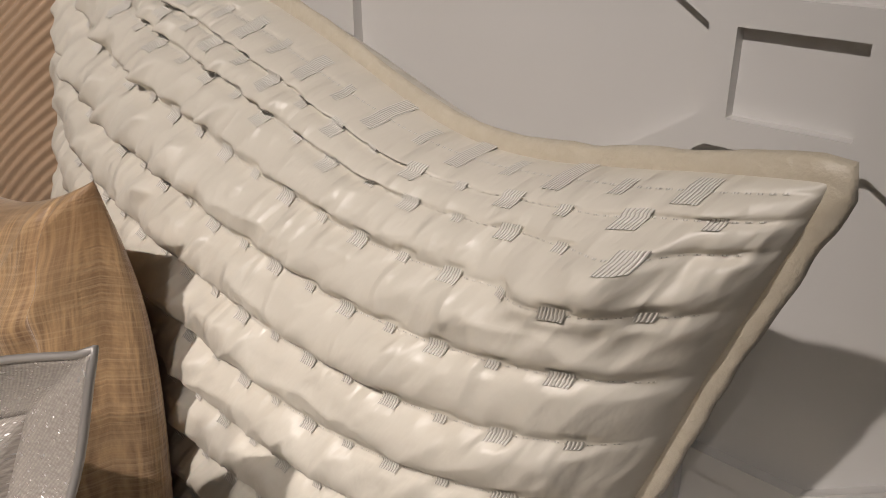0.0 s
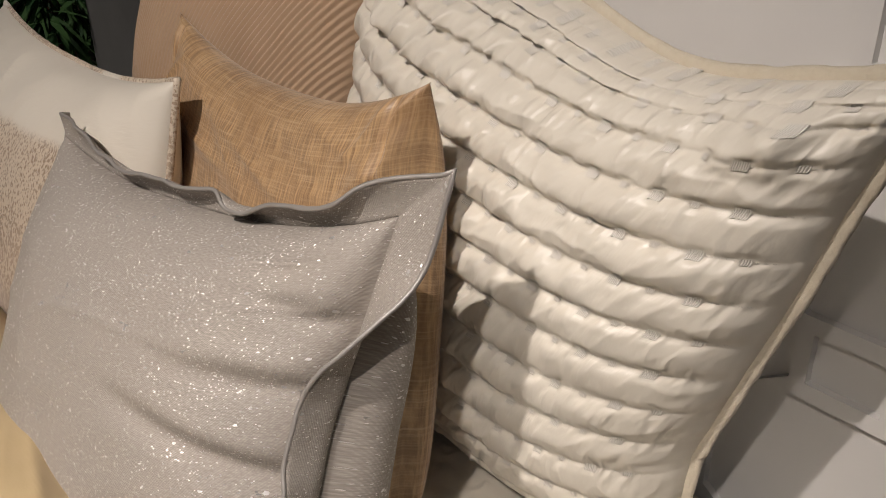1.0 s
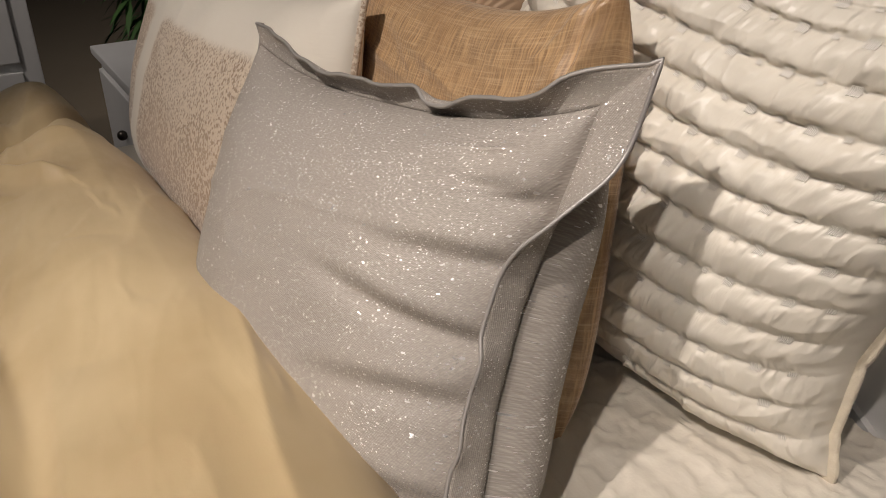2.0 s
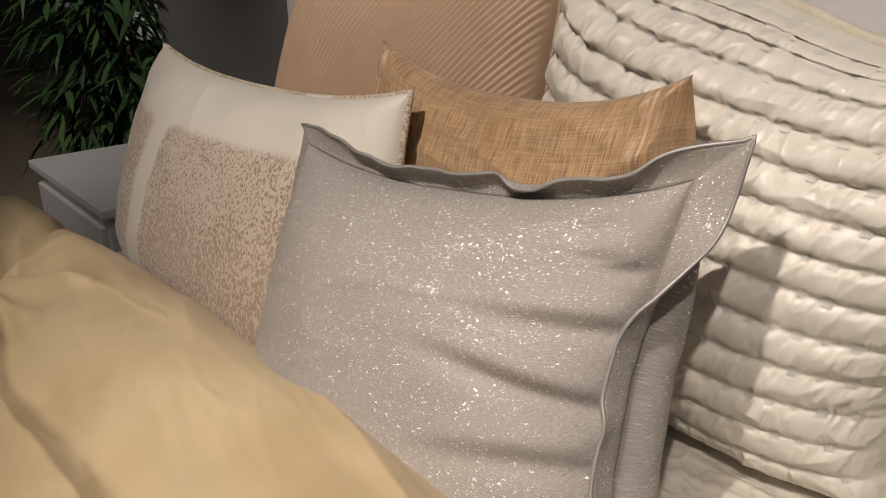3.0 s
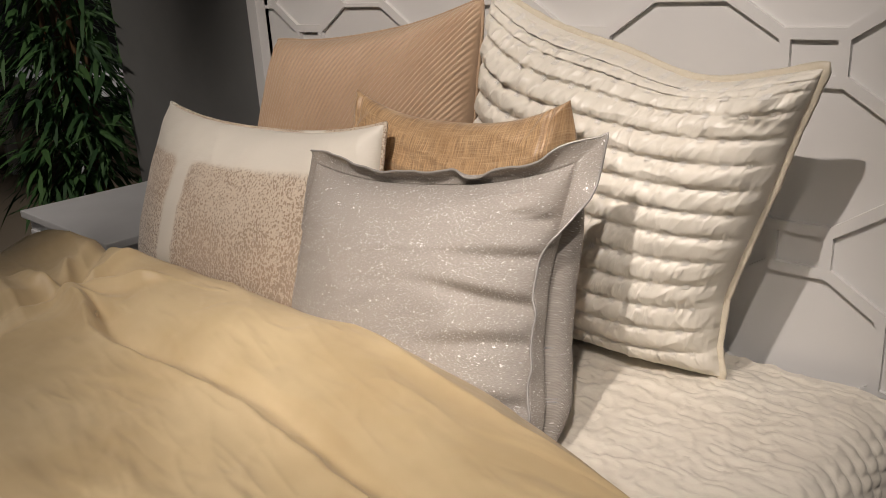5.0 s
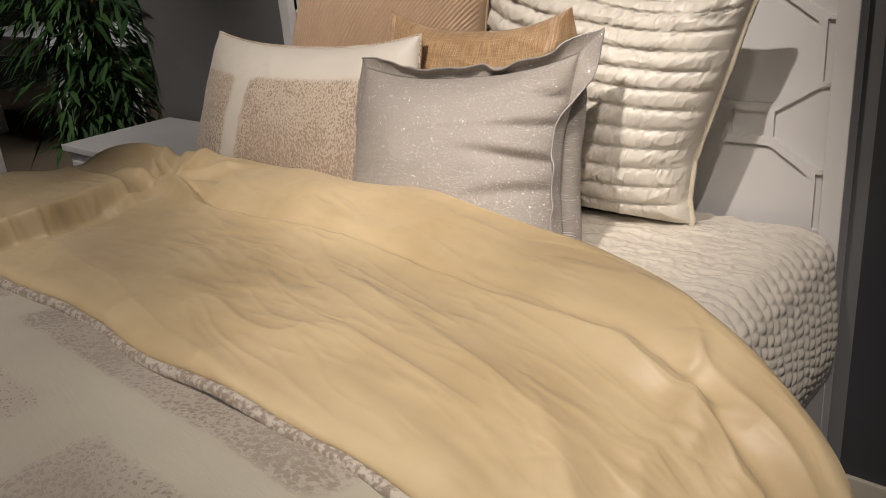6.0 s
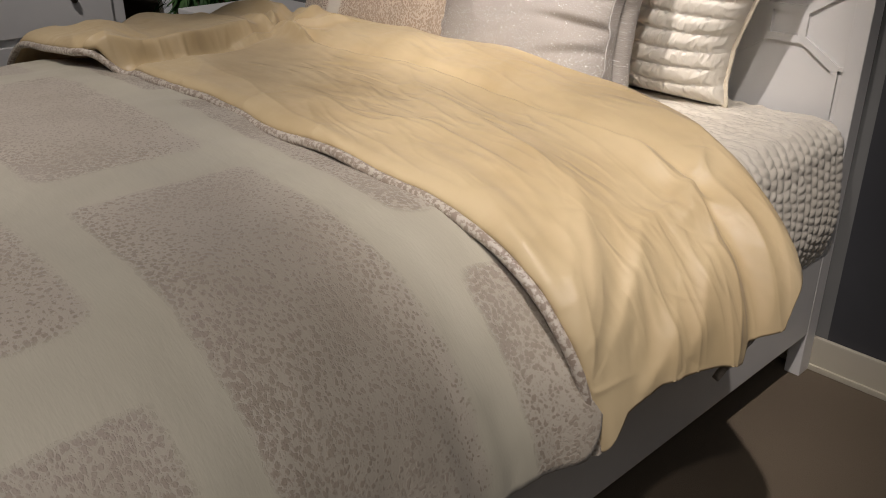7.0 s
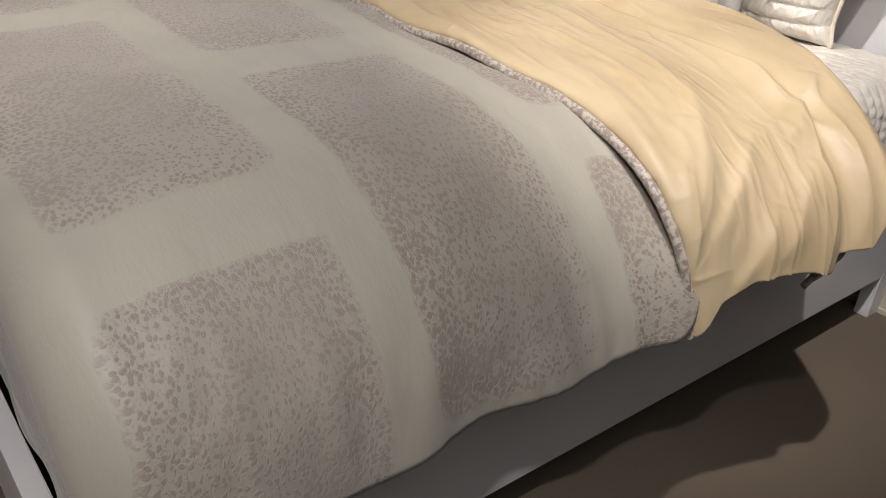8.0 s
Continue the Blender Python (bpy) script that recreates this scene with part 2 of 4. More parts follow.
def carpet():
    m = Nodes("brown_carpet", (0.16, 0.115, 0.08), 0.95, spec=0.2)
    n1 = m.noise(m.obj(), 1.6, 3)
    n2 = m.noise(m.obj(), 320.0, 3)
    c = m.mix(n1, (0.175, 0.14, 0.10), (0.13, 0.103, 0.073))
    m.put("Base Color", m.mix(m.step(n2, 0.35, 0.65, 0.0, 0.5), c, (0.10, 0.072, 0.05)))
    m.bump(n2, 0.5, 0.004)
    return m.mat


WHITE = paint("white_satin_paint", (0.66, 0.645, 0.625), 0.38, 0.02, 0.05)
GREYWHITE = paint("cool_white_furniture_paint", (0.62, 0.62, 0.62), 0.42, 0.03, 0.06)
WALL_GREY = paint("grey_wall_paint", (0.17, 0.17, 0.165), 0.75, 0.04, 0.15)
WALL_BLUE = paint("dark_blue_grey_panel_paint", (0.045, 0.046, 0.052), 0.55, 0.05, 0.1)
BASE = paint("beige_baseboard_paint", (0.50, 0.46, 0.37), 0.5, 0.03, 0.06)
DARK = paint("dark_store_surface", (0.02, 0.02, 0.02), 0.8, 0.05, 0.1)
BLACK = paint("black_gap", (0.01, 0.01, 0.01), 0.9, 0.05, 0.05)
METAL = Nodes("dark_bronze_metal", (0.08, 0.07, 0.06), 0.35, 0.9).mat
STEM = paint("brown_bamboo_stem", (0.16, 0.09, 0.04), 0.5, 0.12, 0.2)
PAPER = paint("white_paper", (0.72, 0.70, 0.68), 0.7, 0.02, 0.02)
INK = paint("grey_ink", (0.12, 0.12, 0.12), 0.7, 0.02, 0.02)
QUILT, PIPING, THREAD, SILK, LINEN, TAN = satin_quilt(), satin_piping(), thread(), slub_silk(), silver_linen(), tan_rib()
SILVER_EDGE = Nodes("silver_braid", (0.34, 0.32, 0.30), 0.5, 0.4).mat
GOLD = sateen("gold_cotton_sateen", (0.57, 0.452, 0.27), (0.47, 0.358, 0.20))
COVER = coverlet_satin()
DUVET = flecked("grey_cream_jacquard_with_flecked_blocks", (0.465, 0.432, 0.342), (0.41, 0.365, 0.30), (0.245, 0.20, 0.152), (0.30, 0.25, 0.205),
                0.73, 0.115, 0.31, 0.078, 0.4225, (0.2925 + 0.0575, -1.745), 138.0, (0.8, 1.0), 0.02, even=0.75)
SHAM = flecked("ivory_jacquard_with_flecked_blocks", (0.72, 0.67, 0.58), (0.63, 0.54, 0.43), (0.22, 0.14, 0.085), (0.31, 0.205, 0.13),
               0.50, 0.062, 0.62, 0.30, 0.0, (-0.105, -0.475), 225.0, (1.0, 0.62), 0.10, even=0.2)
LEAF, CARPET, CORD = leaf_green(), carpet(), flecked_cord()

# ---- mesh helpers ----


def hash2(i, j, seed):
    h = (i * 374761393 + j * 668265263 + seed * 982451653) & 0xFFFFFFFF
    h = ((h ^ (h >> 13)) * 1274126177) & 0xFFFFFFFF
    return ((h ^ (h >> 16)) & 0xFFFF) / 65535.0


def vnoise(x, y, seed=0):
    """Smooth value noise on arrays, -1 to 1."""
    x, y = np.asarray(x, float), np.asarray(y, float)
    i, j = np.floor(x).astype(np.int64), np.floor(y).astype(np.int64)
    fx, fy = x - i, y - j
    fx, fy = fx * fx * fx * (fx * (fx * 6 - 15) + 10), fy * fy * fy * (fy * (fy * 6 - 15) + 10)
    a, b = hash2(i, j, seed), hash2(i + 1, j, seed)
    c, d = hash2(i, j + 1, seed), hash2(i + 1, j + 1, seed)
    return 2 * ((a * (1 - fx) + b * fx) * (1 - fy) + (c * (1 - fx) + d * fx) * fy) - 1


def fbm(x, y, seed=0, octaves=3):
    total, amp = 0.0, 1.0
    for k in range(octaves):
        total = total + amp * vnoise(x * 2 ** k + 17.3 * k, y * 2 ** k - 9.1 * k, seed + k)
        amp *= 0.5
    return total / 1.75


def ridge(x, y, seed=0):
    """Sharp-crested folds, 0 to 1."""
    return (1 - np.abs(fbm(x, y, seed, 2))) ** 3


def crease(x, y, seed=0, sharp=0.07):
    """Thin crests, as pressed cloth has, 0 to 1."""
    return np.exp(-np.abs(fbm(x, y, seed, 2)) / sharp)


def sstep(x, lo, hi):
    t = np.clip((x - lo) / (hi - lo), 0, 1)
    return t * t * (3 - 2 * t)


def link_mesh(name, verts, faces, material, parent=None, label="", uv=None, smooth=True, merge=0.0):
    me = bpy.data.meshes.new(name)
    me.from_pydata([tuple(map(float, v)) for v in verts], [], [tuple(map(int, f)) for f in faces])
    if uv is not None:
        layer = me.uv_layers.new(name="UVMap")
        idx = np.empty(len(me.loops), np.int32)
        me.loops.foreach_get("vertex_index", idx)
        layer.data.foreach_set("uv", np.asarray(uv, np.float32)[idx].ravel())
    if merge:
        bm = bmesh.new()
        bm.from_mesh(me)
        bmesh.ops.remove_doubles(bm, verts=bm.verts, dist=merge)
        bmesh.ops.recalc_face_normals(bm, faces=bm.faces)
        bm.to_mesh(me)
        bm.free()
    me.polygons.foreach_set("use_smooth", [smooth] * len(me.polygons))
    me.materials.append(material)
    ob = new(name, me)
    if parent:
        ob.parent = parent
    if label:
        ob["label"] = label
    return ob


def part(name, bm, material, parent=None, label="", smooth=False):
    me = bpy.data.meshes.new(name)
    bmesh.ops.recalc_face_normals(bm, faces=bm.faces)
    bm.to_mesh(me)
    bm.free()
    me.polygons.foreach_set("use_smooth", [smooth] * len(me.polygons))
    me.materials.append(material)
    ob = new(name, me)
    if parent:
        ob.parent = parent
    if label:
        ob["label"] = label
    return ob


def thing(name, label, category, at=(0, 0, 0), group="", kind=""):
    ob = new(name)
    ob.location = at
    ob.empty_display_size = 0.05
    return tagged(ob, label, category, group, kind)


def box(lo, hi, bevel=0.0, bm=None):
    """A bevelled block from corner to corner."""
    own = bm if bm is not None else bmesh.new()
    r = bmesh.ops.create_cube(own, size=1.0)
    for v in r["verts"]:
        v.co = Vector([lo[k] + (v.co[k] + 0.5) * (hi[k] - lo[k]) for k in range(3)])
    if bevel:
        edges = list({e for v in r["verts"] for e in v.link_edges})
        bmesh.ops.bevel(own, geom=edges, offset=bevel, segments=2, affect="EDGES", profile=0.6)
    return own


def grid_faces(nu, nv, start=0, flip=False):
    f = []
    for j in range(nv):
        for i in range(nu):
            a = start + j * (nu + 1) + i
            q = (a, a + 1, a + nu + 2, a + nu + 1)
            f.append(q[::-1] if flip else q)
    return f


def tube(name, pts, radius, material, parent, label="", closed=True, sides=8, flat=1.0, lump=0.0, across=None):
    """A cord along points; radius may vary along it, flat squeezes it across its second axis."""
    pts = np.asarray(pts, float)
    n = len(pts)
    nxt, prv = (np.roll(pts, -1, 0), np.roll(pts, 1, 0)) if closed else (np.vstack([pts[1:], pts[-1:]]), np.vstack([pts[:1], pts[:-1]]))
    tan = nxt - prv
    tan /= np.linalg.norm(tan, axis=1)[:, None] + 1e-9
    ref = np.asarray(across if across is not None else (0, 1, 0), float)
    side = np.cross(tan, ref)
    side /= np.linalg.norm(side, axis=1)[:, None] + 1e-9
    up = np.cross(side, tan)
    run = np.concatenate([[0], np.cumsum(np.linalg.norm(np.diff(pts, axis=0), axis=1))])
    rad = radius * (1 + lump * vnoise(run * 60, run * 0 + 3.3, 5))
    verts, uv = [], []
    for k in range(sides):
        a = 2 * math.pi * k / sides
        verts.append(pts + (rad * math.cos(a))[:, None] * side + (rad * math.sin(a) * flat)[:, None] * up)
        uv.append(np.stack([run, np.full(n, k * 0.004)], 1))
    verts, uv = np.stack(verts, 1).reshape(-1, 3), np.stack(uv, 1).reshape(-1, 2)
    faces = []
    for i in range(n if closed else n - 1):
        j = (i + 1) % n
        for k in range(sides):
            l = (k + 1) % sides
            faces.append((i * sides + k, i * sides + l, j * sides + l, j * sides + k))
    return link_mesh(name, verts, faces, material, parent, label, uv)

# ---- the store round the bed ----
floor = part("floor", box((-9, -9, -0.2), (6, 7, 0.0)), CARPET)
tagged(floor, "brown low-pile carpet on the shop floor", "floor", kind="structure")
ceiling = part("ceiling", box((-9, -9, 3.4), (6, 7, 3.6)), DARK)
tagged(ceiling, "dark ceiling of the shop", "ceiling", kind="structure")
for nm, lo, hi in (("wall_south", (-9, -9.2, 0), (6, -9, 3.4)), ("wall_east", (6, -9, 0), (6.2, 7, 3.4)),
                   ("wall_west", (-9.2, -9, 0), (-9, 7, 3.4)), ("wall_far", (-9, 7, 0), (6, 7.2, 3.4))):
    tagged(part(nm, box(lo, hi), DARK), "dark wall of the shop beyond the displays", "wall", kind="structure")
wall = part("wall_north", box((-2.0, 0.045, 0), (0.83, 0.165, 3.4)), WALL_GREY)
tagged(wall, "matt grey partition behind the bed", "wall", kind="structure")
wall = part("wall_north_panel", box((0.83, 0.045, 0), (6, 0.165, 3.4)), WALL_BLUE)
tagged(wall, "dark blue-grey partition beside the bed", "wall", kind="structure")
bm = box((0.60, 0.031, 0), (6, 0.045, 0.105), 0.003)
box((0.60, 0.025, 0), (6, 0.0455, 0.018), 0.003, bm)
tagged(part("baseboard", bm, BASE), "beige painted baseboard along the dark partition", "baseboard", kind="structure")
slot = part("trim_slot", box((0.955, 0.0405, 0.62), (0.962, 0.0452, 2.4)), BLACK)
tagged(slot, "black shadow gap in the dark partition", "trim", kind="structure")

# ---- bed: headboard, rails, footboard ----
bed = thing("bed", "white painted bed with an octagon fretwork headboard", "bed")
LEFT, RIGHT = -1.0, 0.80
CX, PX, CZ, PZ = 0.576, 0.447, 1.130, 0.329


def clip_poly(poly, lo, hi):
    for axis, bound, sign in ((0, lo[0], 1), (0, hi[0], -1), (1, lo[1], 1), (1, hi[1], -1)):
        out = []
        for k, p in enumerate(poly):
            q = poly[(k + 1) % len(poly)]
            a, b = sign * (p[axis] - bound), sign * (q[axis] - bound)
            if a >= 0:
                out.append(p)
            if a * b < 0:
                s = a / (a - b)
                out.append((p[0] + s * (q[0] - p[0]), p[1] + s * (q[1] - p[1])))
        poly = out
        if not poly:
            return []
    return poly


def octagon(cx, cz, tx, tz, sx, sz):
    return [(cx - tx, cz + tz), (cx + tx, cz + tz), (cx + sx, cz + sz), (cx + sx, cz - sz), (cx + tx, cz - tz), (cx - tx, cz - tz), (cx - sx, cz - sz), (cx - sx, cz + sz)]


def rect(cx, cz, w, h):
    return [(cx - w, cz - h), (cx + w, cz - h), (cx + w, cz + h), (cx - w, cz + h)]


def fretwork():
    lo, hi = (LEFT + 0.045, 0.32), (RIGHT - 0.045, 1.52)
    holes = []
    for i in range(-5, 2):
        for j in range(-4, 3):
            x, z = CX + i * PX, CZ + j * PZ
            for poly in (octagon(x, z, 0.051, 0.117, 0.136, 0.060), octagon(x + PX / 2, z + PZ / 2, 0.069, 0.091, 0.166, 0.029),
                         rect(x, z + PZ / 2, 0.039, 0.0285), rect(x + PX / 2, z, 0.069, 0.064)):
                c = clip_poly(poly, (lo[0] + 0.0, lo[1] + 0.03), (hi[0] - 0.0, hi[1] - 0.03))
                if len(c) > 2:
                    xs, zs = [p[0] for p in c], [p[1] for p in c]
                    if max(xs) - min(xs) > 0.012 and max(zs) - min(zs) > 0.012:
                        holes.append(c)
    bm = bmesh.new()
    loops = [[(lo[0] - 0.01, lo[1]), (hi[0] + 0.01, lo[1]), (hi[0] + 0.01, hi[1]), (lo[0] - 0.01, hi[1])]] + holes
    for c in loops:
        vs = [bm.verts.new((p[0], 0, p[1])) for p in c]
        for k in range(len(vs)):
            bm.edges.new((vs[k], vs[(k + 1) % len(vs)]))
    bmesh.ops.triangle_fill(bm, edges=bm.edges[:], use_beauty=True, use_dissolve=False)
    r = bmesh.ops.extrude_face_region(bm, geom=bm.faces[:])
    bmesh.ops.translate(bm, vec=(0, 0.010, 0), verts=[g for g in r["geom"] if isinstance(g, bmesh.types.BMVert)])
    return bm


part("headboard_fretwork", fretwork(), WHITE, bed, "raised white octagon and square bars")
part("headboard_panel", box((LEFT + 0.03, 0.010, 0.30), (RIGHT - 0.03, 0.026, 1.55)), WHITE, bed)
part("headboard_top_rail", box((LEFT - 0.012, -0.04, 1.52), (RIGHT + 0.012, 0.04, 1.60), 0.006), WHITE, bed)
for x in (LEFT, RIGHT - 0.045):
    part("headboard_post", box((x, -0.030, 0.0), (x + 0.045, 0.030, 1.52), 0.003), WHITE, bed)
for x0, x1 in ((RIGHT - 0.028, RIGHT), (LEFT, LEFT + 0.028)):
    part("side_rail", box((x0, -2.22, 0.14), (x1, -0.0302, 0.388), 0.003), WHITE, bed)
part("footboard", box((LEFT + 0.045, -2.265, 0.10), (RIGHT - 0.045, -2.225, 0.33), 0.004), WHITE, bed)
for x in (LEFT, RIGHT - 0.045):
    part("foot_post", box((x, -2.27, 0.0), (x + 0.045, -2.2201, 0.35), 0.004), WHITE, bed)
bm = bmesh.new()
bmesh.ops.create_cone(bm, cap_ends=True, segments=12, radius1=0.006, radius2=0.006, depth=0.004, matrix=pose(0.770, -0.031, 0.445, 90))
part("bolt_hole", bm, BLACK, bed, "dark bolt hole in the post")
part("slat_base", box((LEFT + 0.03, -2.21, 0.30), (RIGHT - 0.03, -0.04, 0.36)), WHITE, bed)

# ---- mattress under its quilted coverlet ----
mattress = part("mattress", box((LEFT + 0.04, -2.17, 0.362), (RIGHT - 0.045, -0.045, 0.715), 0.04), GREYWHITE)
tagged(mattress, "thick mattress hidden under an ivory coverlet", "mattress")


def coverlet_mesh():
    """Top, rounded edge and hanging side, as one puffed sheet."""
    top, edge, drop = 0.752, 0.075, 0.30
    x_out = RIGHT - 0.008

    def profile(s):
        flat = x_out - edge
        arc = edge * math.pi / 2
        a = np.clip((s - flat) / edge, 0, math.pi / 2)
        x = np.where(s < flat, s, flat + edge * np.sin(a))
        z = np.where(s < flat, top, top - edge + edge * np.cos(a))
        past = np.clip(s - flat - arc, 0, None)
        z = z - past
        x = x + 0.02 * np.sin(np.clip(past / 0.34, 0, 1) * math.pi) - 0.10 * np.clip(past - 0.2, 0, None)
        return x, z, a

    s = np.linspace(-0.28, x_out + 0.35, 360)
    y = np.linspace(-1.05, -0.034, 280)
    S, Y = np.meshgrid(s, y)
    x, z, a = profile(S)
    nx, nz = np.sin(a), np.cos(a)
    side = sstep(a, 0.2, 1.0)
    ws, wy = S + 0.007 * vnoise(S * 22, Y * 22, 3), Y + 0.006 * vnoise(S * 25, Y * 25, 4)
    lane = np.abs(np.sin(math.pi * wy / 0.034))
    cross = np.abs(np.sin(math.pi * (ws / 0.024 + 0.5 * np.floor(wy / 0.034))))
    puff = 0.010 * lane ** 0.55 * (0.45 + 0.55 * cross ** 0.6)
    crinkle = 0.0065 * crease(ws * 11, wy * 24, 8, 0.25) * (0.6 + 0.4 * vnoise(S * 9, Y * 9, 11)) + 0.0035 * crease(ws * 34 + wy * 12, wy * 40, 10, 0.2) + 0.004 * fbm(ws * 14, wy * 14, 9)
    h = side * puff + (1 - side) * (0.12 * puff + crinkle)
    soft = 0.010 * vnoise(S * 4, Y * 4, 2) * (1 - side)
    h = h + soft
    verts = np.stack([x + nx * h, Y, z + nz * h], -1).reshape(-1, 3)
    uv = np.stack([S, Y], -1).reshape(-1, 2)
    return verts, grid_faces(len(s) - 1, len(y) - 1), uv


v, f, uv = coverlet_mesh()
coverlet = thing("coverlet", "ivory satin coverlet with small quilted puffs over the mattress", "coverlet")
link_mesh("quilted_sheet", v, f, COVER, coverlet, "", uv)
part("plain_sheet", box((LEFT + 0.01, -2.18, 0.40), (-0.27, -0.034, 0.755), 0.05), COVER, coverlet, smooth=True)
part("foot_sheet", box((-0.2705, -2.18, 0.40), (RIGHT - 0.03, -1.03, 0.75), 0.05), COVER, coverlet, smooth=True)

# ---- cushions ----


class Cushion:
    """A stuffed cover between four seam corners; u runs to the right, v upwards, both from -1 to 1."""

    def __init__(self, tl, tr, bl, br, front, back, pinch=(0.08, 0.10), power=0.5, sag=0.2, blunt=0.0):
        self.c = [np.array(p, float) for p in (tl, tr, bl, br)]
        self.front, self.back, self.pinch, self.power, self.sag, self.blunt = front, back, pinch, power, sag, blunt
        across, up = (self.c[1] - self.c[0] + self.c[3] - self.c[2]) / 2, (self.c[0] - self.c[2] + self.c[1] - self.c[3]) / 2
        self.w, self.h = np.linalg.norm(across), np.linalg.norm(up)
        n = np.cross(across, up)
        self.n = n / np.linalg.norm(n)
        if self.n[1] > 0:
            self.n = -self.n
        self.dip = self.over = 0.0
        self.right = across / np.linalg.norm(across)
        self.seam = ((-1, 1), (0, 0))
        self.disp = lambda x, y, u, v: 0.0 * x

    def plane(self, u, v):
        px, py = self.pinch
        a, b = u * (1 - px * (1 - v ** 2)), v * (1 - py * (1 - np.abs(u) ** 2.6) * (v > 0) - 0.03 * (1 - u ** 2) * (v < 0))
        b = b - self.dip * np.exp(-((u - 0.45) / 0.36) ** 2) * np.clip(v, 0, 1) ** 4
        k = 1 - self.blunt * (u * v) ** 8
        a, b = a * k, b * k
        a, b = (a[..., None] + 1) / 2, (b[..., None] + 1) / 2
        tl, tr, bl, br = self.c
        # the seam at the right wanders in and out by the metres given along v
        pull = (np.interp(v, *self.seam) * sstep(u, 0.2, 1.0))[..., None] * self.right
        return (tl * (1 - a) + tr * a) * b + (bl * (1 - a) + br * a) * (1 - b) + pull

    def puff(self, u, v):
        k = np.clip((1 - np.abs(u) ** 2.6) * (1 - np.abs(v) ** 2.6), 0, None) ** self.power
        return k * (1 - self.sag * v)

    def face(self, u, v, lift=0.0):
        k = self.puff(u, v)
        fade = np.clip((1 - np.abs(u)) / 0.06, 0, 1) * np.clip((1 - np.abs(v)) / 0.06, 0, 1)
        d = self.disp(u * self.w / 2, v * self.h / 2, u, v) * np.sqrt(fade)
        return self.plane(u, v) + (self.front * k + d + lift)[..., None] * self.n

    def rear(self, u, v):
        # the back panel bulges past the seam at the right
        swell = self.over * np.sqrt(np.clip(1 - np.abs(u) ** 12, 0, 1)) * sstep(u, 0.3, 0.9) * (1 - v ** 6)
        return self.plane(u, v) - (self.back * self.puff(u, v))[..., None] * self.n + swell[..., None] * self.right

    def build(self, name, material, parent, nu=140, nv=140, label=""):
        t = np.linspace(-1, 1, nu + 1)
        s = np.linspace(-1, 1, nv + 1)
        t, s = 0.55 * t + 0.45 * np.sin(t * math.pi / 2), 0.55 * s + 0.45 * np.sin(s * math.pi / 2)
        U, V = np.meshgrid(t, s)
        verts = np.vstack([self.face(U, V).reshape(-1, 3), self.rear(U, V).reshape(-1, 3)])
        one = np.stack([U * self.w / 2, V * self.h / 2], -1).reshape(-1, 2)
        faces = grid_faces(nu, nv) + grid_faces(nu, nv, (nu + 1) * (nv + 1), True)
        return link_mesh(name, verts, faces, material, parent, label, np.vstack([one, one]), merge=1e-5)

    def rim(self, n=90):
        t = np.linspace(-1, 1, n, endpoint=False)
        one = np.ones(n)
        u = np.concatenate([t, one, -t, -one])
        v = np.concatenate([-one, t, one, -t])
        return u, v, self.plane(u, v)


# quilted cream sham
quilt = thing("quilted_sham", "large cream satin sham quilted in rows with silver stitched squares", "pillow")
q = Cushion((0.00, -0.115, 1.43), (0.668, -0.172, 1.308), (-0.05, -0.15, 0.755), (0.518, -0.155, 0.762), 0.125, 0.115, (0.0, 0.17), 0.46, 0.18, 0.012)
q.dip = 0.085
q.seam = ((-1.0, -0.8, -0.45, 0.0, 0.3, 0.6, 0.85, 1.0), (0.006, -0.020, -0.036, -0.026, -0.018, -0.014, -0.006, 0.0))


def climb(y):
    """The way over the cloth, which turns back at the top."""
    return y + 0.095 * np.clip((y / (q.h / 2) - 0.80) / 0.20, 0, 1) ** 2


def row_line(x, y):
    """Which row, counted from the bottom, with lines that wander a little."""
    return (climb(y) + 0.300 + 0.004 * vnoise(x * 7, y * 3, 21)) / 0.0485


